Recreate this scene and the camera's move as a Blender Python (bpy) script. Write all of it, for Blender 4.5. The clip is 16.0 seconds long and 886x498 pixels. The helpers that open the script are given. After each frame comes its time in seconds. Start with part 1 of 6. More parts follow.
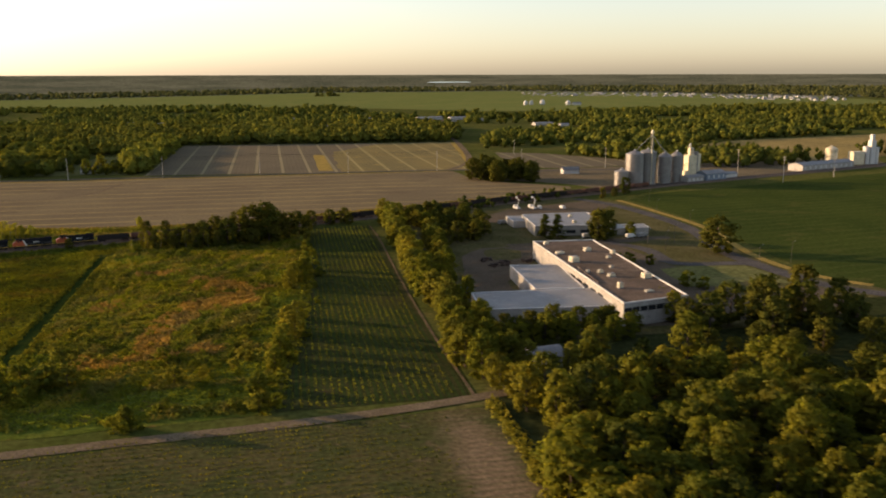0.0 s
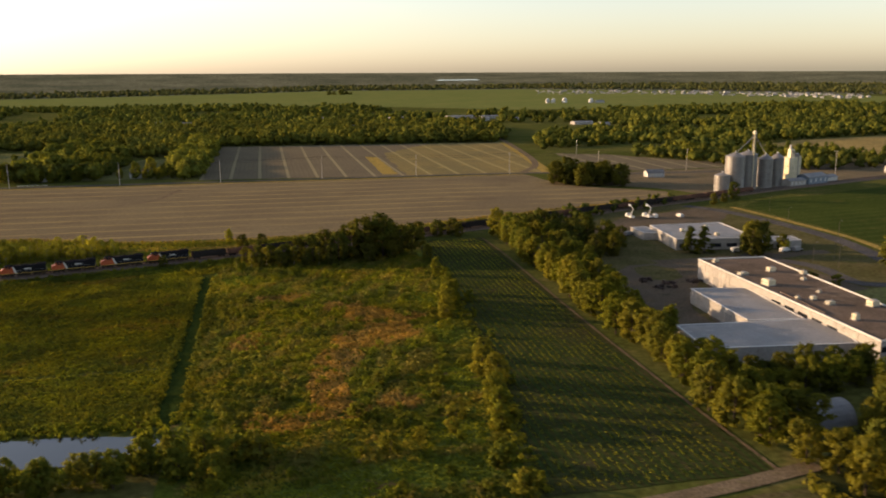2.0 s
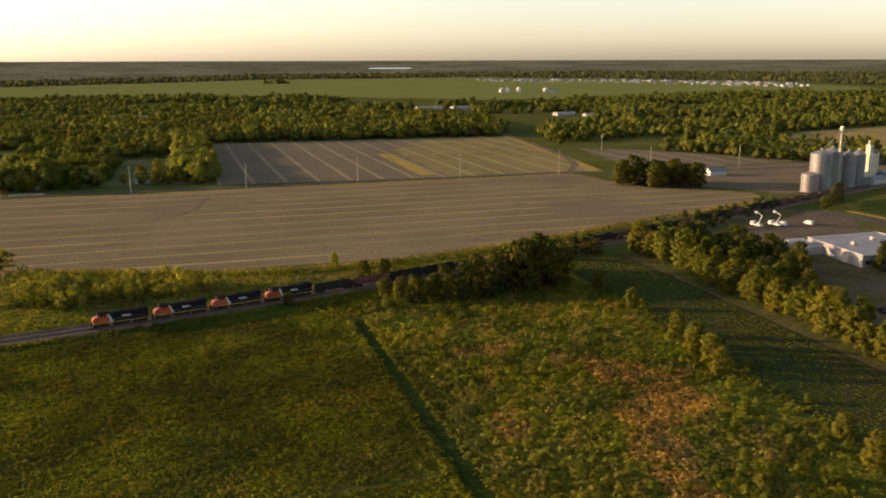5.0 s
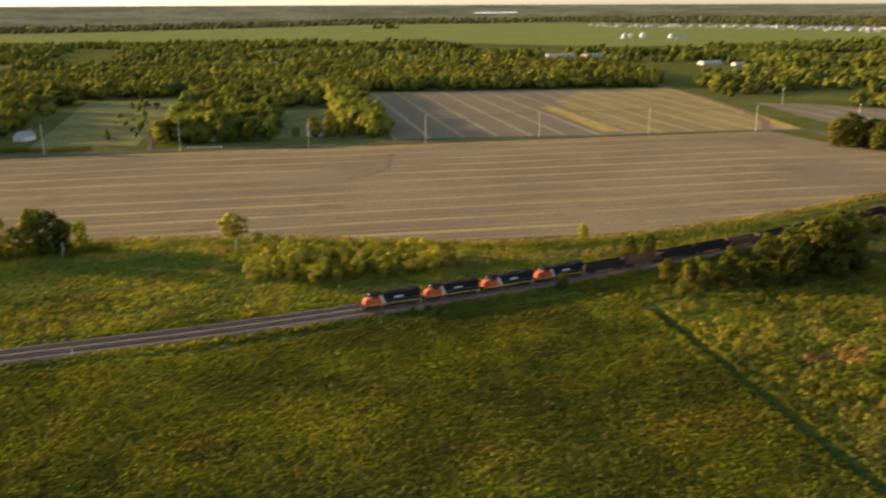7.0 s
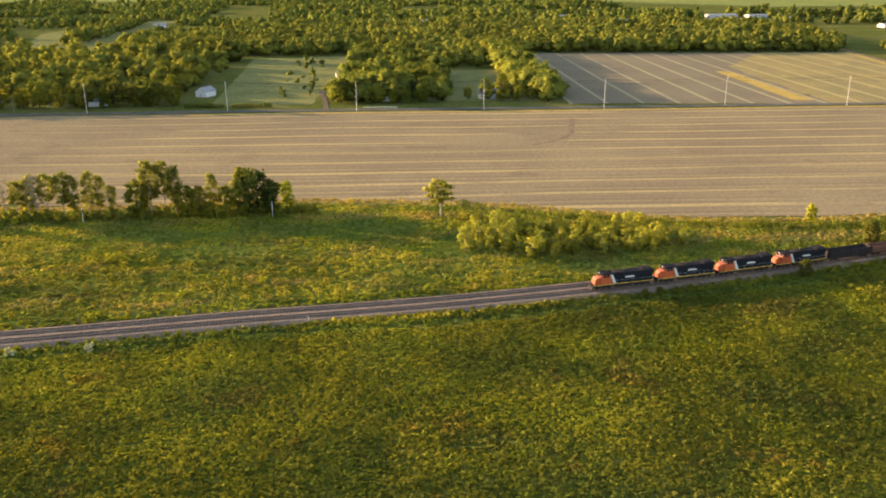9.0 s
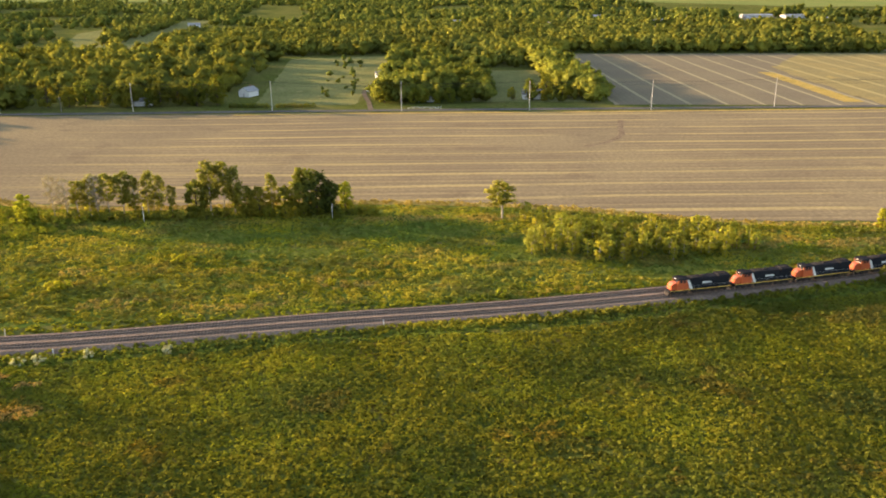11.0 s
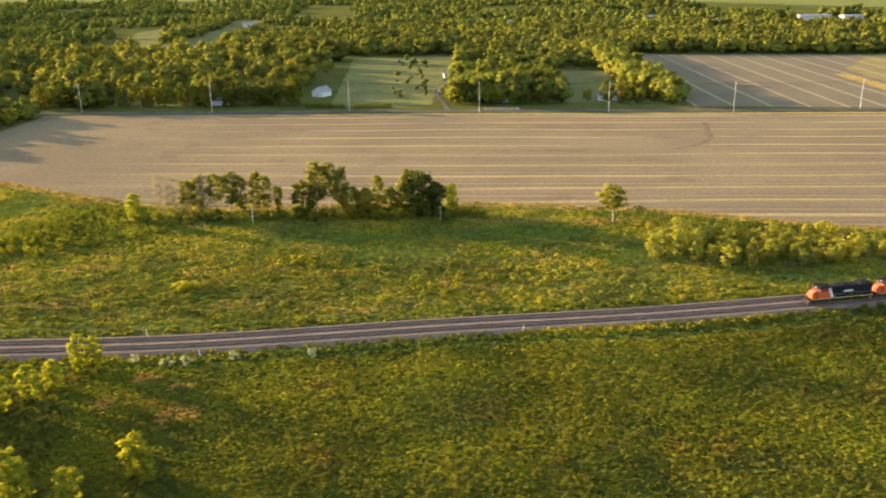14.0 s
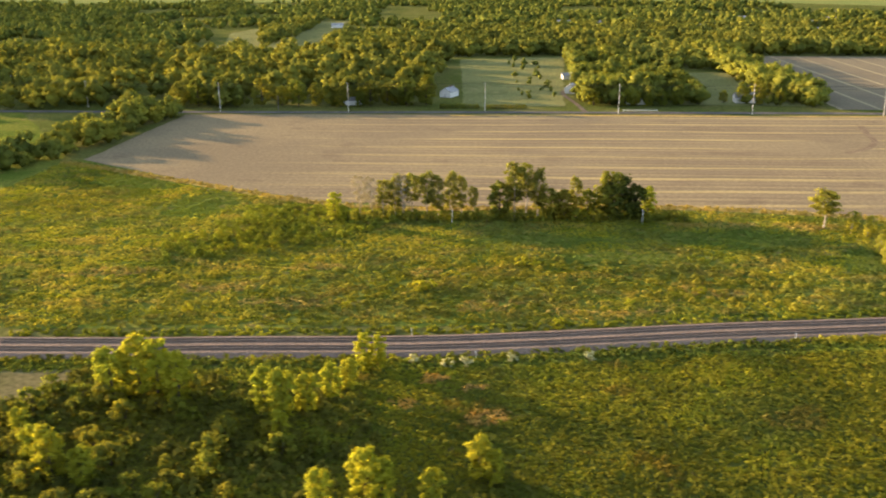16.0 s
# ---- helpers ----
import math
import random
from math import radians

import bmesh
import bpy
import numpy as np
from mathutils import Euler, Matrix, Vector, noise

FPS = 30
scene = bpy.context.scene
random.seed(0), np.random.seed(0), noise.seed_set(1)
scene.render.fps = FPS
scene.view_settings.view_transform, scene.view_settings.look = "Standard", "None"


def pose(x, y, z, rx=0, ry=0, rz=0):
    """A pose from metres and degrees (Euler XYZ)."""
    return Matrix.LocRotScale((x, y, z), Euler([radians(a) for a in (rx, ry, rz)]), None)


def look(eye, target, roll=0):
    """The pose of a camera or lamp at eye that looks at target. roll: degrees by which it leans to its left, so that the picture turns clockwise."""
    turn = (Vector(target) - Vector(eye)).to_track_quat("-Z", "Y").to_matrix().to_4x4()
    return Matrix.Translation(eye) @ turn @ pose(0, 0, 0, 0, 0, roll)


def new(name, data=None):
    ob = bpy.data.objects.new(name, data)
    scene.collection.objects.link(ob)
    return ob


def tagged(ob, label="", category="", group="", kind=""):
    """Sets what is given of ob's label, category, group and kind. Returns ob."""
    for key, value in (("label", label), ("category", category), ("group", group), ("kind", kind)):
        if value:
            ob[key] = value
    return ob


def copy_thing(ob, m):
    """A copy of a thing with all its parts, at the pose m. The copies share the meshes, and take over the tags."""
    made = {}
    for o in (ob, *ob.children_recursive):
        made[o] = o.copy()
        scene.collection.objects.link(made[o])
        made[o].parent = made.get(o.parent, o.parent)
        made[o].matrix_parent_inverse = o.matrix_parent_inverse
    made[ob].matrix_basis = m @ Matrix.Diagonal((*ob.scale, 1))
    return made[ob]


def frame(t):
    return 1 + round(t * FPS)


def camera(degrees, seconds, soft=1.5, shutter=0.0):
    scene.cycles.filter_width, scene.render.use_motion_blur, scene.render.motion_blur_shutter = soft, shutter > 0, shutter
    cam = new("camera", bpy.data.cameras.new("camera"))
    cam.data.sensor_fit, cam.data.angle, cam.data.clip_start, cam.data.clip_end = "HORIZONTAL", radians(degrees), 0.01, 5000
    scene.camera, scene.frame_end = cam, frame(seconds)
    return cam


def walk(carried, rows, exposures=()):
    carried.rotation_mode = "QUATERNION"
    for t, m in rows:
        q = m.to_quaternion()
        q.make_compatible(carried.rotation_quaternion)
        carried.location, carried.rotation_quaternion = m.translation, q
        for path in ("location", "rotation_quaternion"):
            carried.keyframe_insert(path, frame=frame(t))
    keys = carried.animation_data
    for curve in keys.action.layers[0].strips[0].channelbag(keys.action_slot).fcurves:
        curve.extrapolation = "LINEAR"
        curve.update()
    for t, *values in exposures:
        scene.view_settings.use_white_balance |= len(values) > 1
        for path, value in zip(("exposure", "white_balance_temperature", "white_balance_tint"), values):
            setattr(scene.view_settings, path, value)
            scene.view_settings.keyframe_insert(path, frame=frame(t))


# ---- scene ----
cam = camera(55.0, 16.0, soft=2.0, shutter=0.4)
METRES, EYE, TILT, LEAN, TURN = 376.0, 78.0, 1.3, 0.0, -13.3
ROWS = [
    (0.0, 0.0, 0.0, 0.0, -0.08, -12.91, 0.37),
    (0.5, -0.0382, 0.0304, -0.0022, -0.12, -12.91, 0.38),
    (1.0, -0.0778, 0.0595, -0.0032, -0.19, -12.97, 0.4),
    (1.5, -0.118, 0.0884, -0.0038, -0.28, -13.02, 0.44),
    (2.0, -0.1571, 0.1162, -0.0037, -0.35, -13.04, 0.47),
    (2.5, -0.1969, 0.1457, -0.0038, -0.44, -13.04, 0.48),
    (3.0, -0.2372, 0.1742, -0.0034, -0.54, -13.14, 0.44),
    (3.5, -0.2778, 0.203, -0.0029, -0.63, -13.29, 0.41),
    (6.0, -0.4758, 0.3446, 0.0001, -8.83, -14.07, 0.21),
    (6.5, -0.5148, 0.3697, 0.0008, -4.55, -14.0, 0.28),
    (7.0, -0.5518, 0.3882, 0.0007, -0.08, -17.38, 0.44),
    (7.5, -0.5879, 0.4031, 0.0015, 4.66, -20.02, 0.56),
    (8.0, -0.6129, 0.4107, 0.0017, 7.39, -20.0, 0.62),
    (8.5, -0.6215, 0.4126, 0.0017, 8.06, -19.98, 0.64),
    (9.0, -0.6306, 0.4139, 0.0018, 8.47, -19.96, 0.64),
    (11.5, -0.6754, 0.416, 0.0018, 10.27, -19.94, 0.76),
    (12.0, -0.6841, 0.4157, 0.002, 10.56, -19.93, 0.79),
    (12.5, -0.6926, 0.4151, 0.0021, 10.83, -19.94, 0.82),
    (13.0, -0.7011, 0.4144, 0.0023, 11.12, -19.94, 0.84),
    (13.5, -0.7095, 0.4135, 0.0024, 11.4, -19.93, 0.83),
    (14.0, -0.735, 0.4103, 0.003, 12.19, -19.93, 0.87),
    (14.5, -0.7681, 0.4052, 0.0032, 12.92, -19.87, 0.91),
    (15.0, -0.8014, 0.3989, 0.0035, 13.5, -19.81, 0.96),
    (15.5, -0.8349, 0.3915, 0.0038, 14.09, -19.83, 1.01),
    (16.0, -0.8688, 0.383, 0.0042, 15.45, -19.82, 1.05),
]
walk(cam, [(t, pose(0, 0, EYE, TILT, LEAN, TURN) @ pose(METRES * x, METRES * y, METRES * z, 90 + pitch, roll, yaw)) for t, x, y, z, yaw, pitch, roll in ROWS],
     exposures=[(0.0, 0.97, 6500, 18), (3.5, 0.99, 6500, 18), (5.8, 1.09, 6480, 18), (6.3, 1.12, 6470, 18), (6.8, 1.42, 6420, 16), (7.2, 2.04, 6330, 14), (7.5, 2.38, 6280, 13), (9.0, 2.44, 6230, 13), (16.0, 2.52, 6180, 13)])

# ---------------------------------------------------------------- light
SUN_EL, SUN_AZ = 10.0, -62.0          # degrees: height, and bearing from +y towards +x
sun_from = Vector((math.sin(radians(SUN_AZ)) * math.cos(radians(SUN_EL)), math.cos(radians(SUN_AZ)) * math.cos(radians(SUN_EL)), math.sin(radians(SUN_EL))))
world = bpy.data.worlds.new("evening sky")
scene.world = world
world.use_nodes = True
wn = world.node_tree
sky = wn.nodes.new("ShaderNodeTexSky")
sky.sky_type = "NISHITA"
sky.sun_disc = False
sky.sun_elevation, sky.sun_rotation = radians(SUN_EL), radians(SUN_AZ)
sky.altitude, sky.air_density, sky.dust_density, sky.ozone_density = 200, 1.0, 1.2, 1.0
wn.nodes["Background"].inputs["Strength"].default_value = 0.138
soften = wn.nodes.new("ShaderNodeHueSaturation")
soften.inputs["Saturation"].default_value = 0.74
wn.links.new(sky.outputs[0], soften.inputs["Color"])
wn.links.new(soften.outputs[0], wn.nodes["Background"].inputs["Color"])
sun = new("sun", bpy.data.lights.new("sun", "SUN"))
sun.data.energy, sun.data.angle, sun.data.color = 4.8, radians(0.6), (1.0, 0.69, 0.37)
sun.matrix_world = look(sun_from * 500, (0, 0, 0))

# ---------------------------------------------------------------- materials
def nodes_of(name):
    m = bpy.data.materials.new(name)
    m.use_nodes = True
    t = m.node_tree
    return m, t, t.nodes["Principled BSDF"]


def node(t, kind, **values):
    n = t.nodes.new(kind)
    for k, v in values.items():
        n.inputs[k.replace("_", " ")].default_value = v
    return n


def mix(t, fac, a, b, blend="MIX"):
    n = t.nodes.new("ShaderNodeMix")
    n.data_type, n.blend_type = "RGBA", blend
    for socket, v in ((n.inputs[0], fac), (n.inputs[6], a), (n.inputs[7], b)):
        if isinstance(v, bpy.types.NodeSocket):
            t.links.new(v, socket)
        elif isinstance(v, (int, float)):
            socket.default_value = v
        else:
            socket.default_value = (*v[:3], 1)
    return n.outputs[2]


def ramp(t, value, lo, hi):
    n = t.nodes.new("ShaderNodeMapRange")
    n.interpolation_type = "SMOOTHSTEP"
    t.links.new(value, n.inputs[0])
    n.inputs[1].default_value, n.inputs[2].default_value = lo, hi
    return n.outputs[0]


def place_of(t, scale=(1, 1, 1), turn=0.0):
    g = t.nodes.new("ShaderNodeNewGeometry")
    m = t.nodes.new("ShaderNodeMapping")
    t.links.new(g.outputs["Position"], m.inputs["Vector"])
    m.inputs["Rotation"].default_value[2] = radians(turn)
    m.inputs["Scale"].default_value = scale
    return m.outputs[0]


def cloud(t, size, detail=4.0, stretch=(1, 1, 1), turn=0.0, rough=0.6):
    n = node(t, "ShaderNodeTexNoise", Scale=1.0 / size, Detail=detail, Roughness=rough)
    t.links.new(place_of(t, stretch, turn), n.inputs["Vector"])
    return n.outputs[0]


def bands(t, period, turn, lo, hi, wander=0.0):
    """Stripes across the ground, at their period in metres."""
    w = t.nodes.new("ShaderNodeTexWave")
    w.bands_direction = "X"
    t.links.new(place_of(t, (1, 1, 1), turn), w.inputs["Vector"])
    w.inputs["Scale"].default_value = 2 * math.pi / 20 / period
    w.inputs["Distortion"].default_value = wander
    w.inputs["Detail Scale"].default_value = 0.3
    return ramp(t, w.outputs["Fac"], lo, hi)


def surface(name, a, b, big=20.0, fine=1.5, rough=0.95, bump=0.4, third=None, lines=(), grain=0.35, metal=0.0, bump_size=None, spot=None, line_patch=45, line_from=None):
    """Two or three colours in large patches, a fine grain, and lines (period, turn, lo, hi, colour, strength, wander)."""
    m, t, p = nodes_of(name)
    col = mix(t, ramp(t, cloud(t, big), 0.38, 0.62), a, b)
    if third:
        col = mix(t, ramp(t, cloud(t, big * 0.45, stretch=(1, 1.3, 1), turn=40), 0.56, 0.7), col, third)
    if spot:
        (sx, sy, rx, ry), c = spot
        v = t.nodes.new("ShaderNodeVectorMath")
        v.operation = "LENGTH"
        m2 = t.nodes.new("ShaderNodeMapping")
        m2.inputs["Location"].default_value = (-sx / rx, -sy / ry, 0)
        m2.inputs["Scale"].default_value = (1 / rx, 1 / ry, 0)
        t.links.new(place_of(t), m2.inputs["Vector"])
        t.links.new(m2.outputs[0], v.inputs[0])
        w = t.nodes.new("ShaderNodeMath")
        w.operation = "ADD"
        t.links.new(v.outputs["Value"], w.inputs[0])
        t.links.new(cloud(t, 5, 5), w.inputs[1])
        col = mix(t, ramp(t, w.outputs[0], 1.75, 0.8), col, c)
    for period, turn, lo, hi, c, strength, wander in lines:
        f = t.nodes.new("ShaderNodeMath")
        f.operation = "MULTIPLY"
        t.links.new(bands(t, period, turn, lo, hi, wander), f.inputs[0])
        patch = ramp(t, cloud(t, line_patch, 3), 0.32, 0.55)
        if line_from is not None:
            axes = t.nodes.new("ShaderNodeSeparateXYZ")
            t.links.new(place_of(t), axes.inputs[0])
            ends = t.nodes.new("ShaderNodeMath")
            ends.operation = "MULTIPLY"
            t.links.new(ramp(t, axes.outputs[0], line_from, line_from + 90), ends.inputs[0])
            t.links.new(patch, ends.inputs[1])
            patch = ends.outputs[0]
        g = t.nodes.new("ShaderNodeMath")
        g.operation = "MULTIPLY"
        t.links.new(patch, g.inputs[0])
        g.inputs[1].default_value = strength
        t.links.new(g.outputs[0], f.inputs[1])
        col = mix(t, f.outputs[0], col, c)
    fine_noise = cloud(t, fine, 5)
    dark = mix(t, ramp(t, fine_noise, 0.3, 0.72), (1 - grain,) * 3, (1 + grain * 0.6,) * 3)
    col = mix(t, 1.0, col, dark, "MULTIPLY")
    t.links.new(col, p.inputs["Base Color"])
    p.inputs["Roughness"].default_value, p.inputs["Metallic"].default_value = rough, metal
    p.inputs["Specular IOR Level"].default_value = 0.0 if rough > 0.8 else 0.4
    if bump:
        n = node(t, "ShaderNodeBump", Strength=bump, Distance=0.4 if not bump_size else bump_size)
        t.links.new(fine_noise, n.inputs["Height"])
        t.links.new(n.outputs[0], p.inputs["Normal"])
    return m


def leafy(name, a, b, c, through_light=0.35, speckle=0.42, patch=0.2):
    """Foliage: each clump has its own green, each plant its own tint; leaves let some light through."""
    m, t, p = nodes_of(name)
    g = t.nodes.new("ShaderNodeNewGeometry")
    o = t.nodes.new("ShaderNodeObjectInfo")
    col = mix(t, g.outputs["Random Per Island"], a, b)
    col = mix(t, ramp(t, o.outputs["Random"], 0.2, 1.0), col, c)
    col = mix(t, 1.0, col, mix(t, cloud(t, 0.9, 4), (1 - speckle,) * 3, (1 + speckle,) * 3), "MULTIPLY")
    col = mix(t, 1.0, col, mix(t, ramp(t, cloud(t, 24, 3), 0.35, 0.65), (1 - patch, 1 - patch * 0.75, 1 - patch * 0.5), (1 + patch, 1 + patch * 0.7, 1 - patch * 0.5)), "MULTIPLY")
    col = mix(t, 1.0, col, mix(t, ramp(t, cloud(t, 75, 2), 0.38, 0.62), (1 - patch * 0.6,) * 3, (1 + patch * 0.45,) * 3), "MULTIPLY")
    d = node(t, "ShaderNodeBsdfDiffuse")
    tr = node(t, "ShaderNodeBsdfTranslucent")
    ms = t.nodes.new("ShaderNodeMixShader")
    ms.inputs[0].default_value = through_light
    t.links.new(col, d.inputs["Color"])
    t.links.new(mix(t, 1.0, col, (1.3, 1.25, 0.6), "MULTIPLY"), tr.inputs["Color"])
    t.links.new(d.outputs[0], ms.inputs[1])
    t.links.new(tr.outputs[0], ms.inputs[2])
    t.links.new(ms.outputs[0], t.nodes["Material Output"].inputs["Surface"])
    t.nodes.remove(p)
    return m


def paint(name, colour, rough=0.6, metal=0.0, wear=0.25, size=1.2, bump=0.0):
    """Paint, sheet metal, concrete: one colour with stains and a fine grain."""
    return surface(name, colour, tuple(v * (1 - wear * 0.6) for v in colour), size * 3, size * 0.4, rough, bump, None, (), wear * 0.7, metal, 0.02)


ROW = -3.1                             # the fields' far hedges and roads run at this angle
M_ground = surface("grassland", (0.062, 0.072, 0.016), (0.088, 0.088, 0.024), 60, 2.2, third=(0.12, 0.105, 0.035))
M_stubble = surface("cut straw stubble", (0.143, 0.112, 0.067), (0.172, 0.134, 0.076), 70, 1.6, third=(0.124, 0.095, 0.058),
                    lines=((19.6, 90 - ROW, 0.88, 1.0, (0.34, 0.26, 0.105), 0.58, 3.2), (6.1, 90 - ROW, 0.5, 1.0, (0.115, 0.082, 0.05), 0.5, 1.6), (9.3, 90 - ROW, 0.9, 1.0, (0.25, 0.19, 0.09), 0.4, 2.2)), grain=0.2, line_patch=85, line_from=-395)
M_tram = surface("striped harvested field", (0.128, 0.106, 0.07), (0.144, 0.119, 0.076), 60, 1.6, third=(0.158, 0.127, 0.074),
                 lines=((21.6, 1.8, 0.93, 0.995, (0.31, 0.26, 0.14), 0.55, 0.25), (3.6, 1.8, 0.4, 1.0, (0.105, 0.088, 0.056), 0.3, 0.2)), grain=0.2, line_patch=900)
M_wheel = surface("wheel-worn stubble", (0.12, 0.088, 0.055), (0.15, 0.112, 0.07), 7, 1.0, third=(0.18, 0.138, 0.084))
M_gold = surface("dry golden grass", (0.33, 0.225, 0.06), (0.25, 0.18, 0.05), 8, 0.9, third=(0.14, 0.13, 0.035))
M_marsh = surface("dense weeds", (0.058, 0.068, 0.012), (0.082, 0.08, 0.015), 26, 1.5, third=(0.10, 0.078, 0.018), bump=0.8)
M_meadow = surface("rough meadow", (0.068, 0.09, 0.014), (0.105, 0.112, 0.02), 22, 1.6, third=(0.15, 0.12, 0.035), bump=0.8)
M_scrub = surface("scrubland", (0.075, 0.098, 0.014), (0.1, 0.112, 0.019), 18, 1.4, third=(0.17, 0.105, 0.035), bump=0.8)
M_trail = surface("low damp grass", (0.022, 0.034, 0.007), (0.03, 0.043, 0.0085), 12, 1.2, bump=0.6)
M_lawn = surface("mown lawn", (0.115, 0.118, 0.042), (0.145, 0.14, 0.052), 25, 2.0, third=(0.175, 0.15, 0.062))
M_soil = surface("crop soil", (0.034, 0.038, 0.013), (0.045, 0.044, 0.016), 20, 1.2, third=(0.06, 0.047, 0.023),
                 lines=((1.95, 3.2, 0.45, 0.9, (0.03, 0.056, 0.012), 0.6, 0.1),))
M_south = surface("young crop on pale soil", (0.055, 0.06, 0.02), (0.08, 0.068, 0.027), 18, 1.2, third=(0.105, 0.08, 0.042),
                  lines=((2.4, 92, 0.4, 0.9, (0.045, 0.06, 0.016), 0.32, 0.4),), spot=((46, 152, 8, 34), (0.175, 0.125, 0.075)))
M_beans = surface("green bean crop", (0.036, 0.05, 0.012), (0.046, 0.06, 0.0135), 60, 1.8, third=(0.066, 0.068, 0.018),
                  lines=((9.0, 84, 0.5, 1.0, (0.064, 0.075, 0.02), 0.4, 0.3),), grain=0.25)
M_greenfar = surface("bright far crop", (0.12, 0.14, 0.04), (0.14, 0.15, 0.044), 120, 6, third=(0.17, 0.16, 0.055), grain=0.15)
# Far hills paler and greyer: distance haze is painted into the colour.
M_hills_haze = surface("haze-paled wooded hills", (0.095, 0.098, 0.06), (0.15, 0.145, 0.09), 420, 14, third=(0.07, 0.075, 0.046), grain=0.45, bump=0.0)
# Very dark ground: shade below the trees is put into the base colour.
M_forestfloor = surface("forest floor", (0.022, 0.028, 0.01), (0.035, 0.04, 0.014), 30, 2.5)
M_bare = surface("bare trodden soil", (0.10, 0.075, 0.04), (0.15, 0.105, 0.062), 6, 0.9, third=(0.065, 0.065, 0.024))
M_drygrass = surface("dry trodden grass", (0.08, 0.073, 0.028), (0.105, 0.09, 0.04), 16, 1.4, third=(0.065, 0.07, 0.022))
M_goldfield = surface("golden grain field", (0.22, 0.165, 0.065), (0.27, 0.20, 0.075), 60, 2.5, third=(0.18, 0.145, 0.06), lines=((18.0, 80, 0.6, 1.0, (0.34, 0.25, 0.09), 0.5, 0.8),))
M_yard = surface("dusty yard", (0.13, 0.105, 0.066), (0.16, 0.125, 0.075), 22, 1.2, third=(0.10, 0.09, 0.045))
M_dirt = surface("dirt track", (0.165, 0.125, 0.08), (0.13, 0.098, 0.06), 9, 0.7, third=(0.13, 0.11, 0.05))
M_gravel = surface("gravel yard", (0.12, 0.094, 0.066), (0.1, 0.079, 0.055), 14, 0.8, third=(0.08, 0.07, 0.04))
M_asphalt = surface("worn asphalt", (0.075, 0.07, 0.066), (0.10, 0.09, 0.082), 12, 0.6, rough=0.9, bump=0.15)
M_ballast = surface("grey rail ballast", (0.165, 0.12, 0.088), (0.14, 0.104, 0.077), 10, 0.5, third=(0.12, 0.09, 0.067), bump=0.6)
M_steel = paint("rail steel", (0.085, 0.062, 0.05), 0.75, 0.0)
M_sleeper = paint("dark wooden sleeper", (0.082, 0.066, 0.055), 0.9)
M_bark = paint("bark", (0.085, 0.065, 0.045), 0.95, 0, 0.5, 0.6, 0.4)
M_paletrunk = paint("pale bark", (0.32, 0.27, 0.2), 0.9, 0, 0.5, 0.5, 0.3)
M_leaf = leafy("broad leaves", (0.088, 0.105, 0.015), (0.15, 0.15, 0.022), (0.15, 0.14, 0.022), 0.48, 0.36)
# Dark foliage; for trees standing in shade, the shade is painted in.
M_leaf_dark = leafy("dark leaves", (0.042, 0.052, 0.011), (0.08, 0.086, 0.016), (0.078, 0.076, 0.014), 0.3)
M_leaf_yellow = leafy("yellow green leaves", (0.185, 0.205, 0.018), (0.29, 0.285, 0.026), (0.26, 0.25, 0.022), 0.5)
M_leaf_willow = leafy("willow leaves", (0.22, 0.23, 0.032), (0.32, 0.3, 0.044), (0.28, 0.262, 0.04), 0.6)
M_leaf_thin = leafy("thin roadside leaves", (0.135, 0.14, 0.026), (0.2, 0.19, 0.036), (0.17, 0.162, 0.03), 0.62, 0.3)
M_deadtwig = leafy("dry grey twigs", (0.17, 0.15, 0.11), (0.24, 0.21, 0.16), (0.2, 0.18, 0.13), 0.2)
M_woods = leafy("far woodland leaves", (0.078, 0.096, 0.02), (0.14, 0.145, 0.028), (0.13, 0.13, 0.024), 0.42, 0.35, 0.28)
# Brighter copy of the woodland leaves, with the low sun painted in.
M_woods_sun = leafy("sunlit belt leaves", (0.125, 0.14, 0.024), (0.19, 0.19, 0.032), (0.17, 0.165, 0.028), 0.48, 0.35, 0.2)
M_weed = leafy("weed leaves", (0.104, 0.112, 0.015), (0.134, 0.13, 0.02), (0.122, 0.12, 0.018), 0.45, 0.2, 0.36)
M_weed_meadow = leafy("meadow weed leaves", (0.145, 0.145, 0.024), (0.188, 0.176, 0.03), (0.166, 0.16, 0.027), 0.46, 0.2, 0.36)
M_weed_lush = leafy("lush weed leaves", (0.105, 0.126, 0.015), (0.145, 0.15, 0.02), (0.13, 0.135, 0.018), 0.5, 0.2, 0.34)
M_weed_yellow = leafy("yellow-green weed leaves", (0.15, 0.15, 0.02), (0.225, 0.195, 0.03), (0.19, 0.175, 0.025), 0.45)
M_weed_brown = leafy("brownish weed stalks", (0.11, 0.092, 0.017), (0.15, 0.118, 0.023), (0.13, 0.106, 0.02), 0.4, 0.28, 0.34)
M_weed_dry = leafy("dry weed stalks", (0.195, 0.15, 0.042), (0.265, 0.2, 0.056), (0.23, 0.175, 0.05), 0.42, 0.3)
M_weed_tan = leafy("tawny weed stalks", (0.165, 0.14, 0.03), (0.215, 0.178, 0.04), (0.19, 0.158, 0.035), 0.42, 0.26, 0.3)
M_weed_rust = leafy("rusty dry grass", (0.26, 0.16, 0.045), (0.34, 0.21, 0.06), (0.3, 0.185, 0.052), 0.4, 0.26, 0.3)
# Fresh green brightened further, so the colour itself holds the sun on it.
M_grass_sun = leafy("fresh sunlit grass", (0.125, 0.155, 0.02), (0.165, 0.185, 0.025), (0.145, 0.168, 0.022), 0.5, 0.2, 0.3)
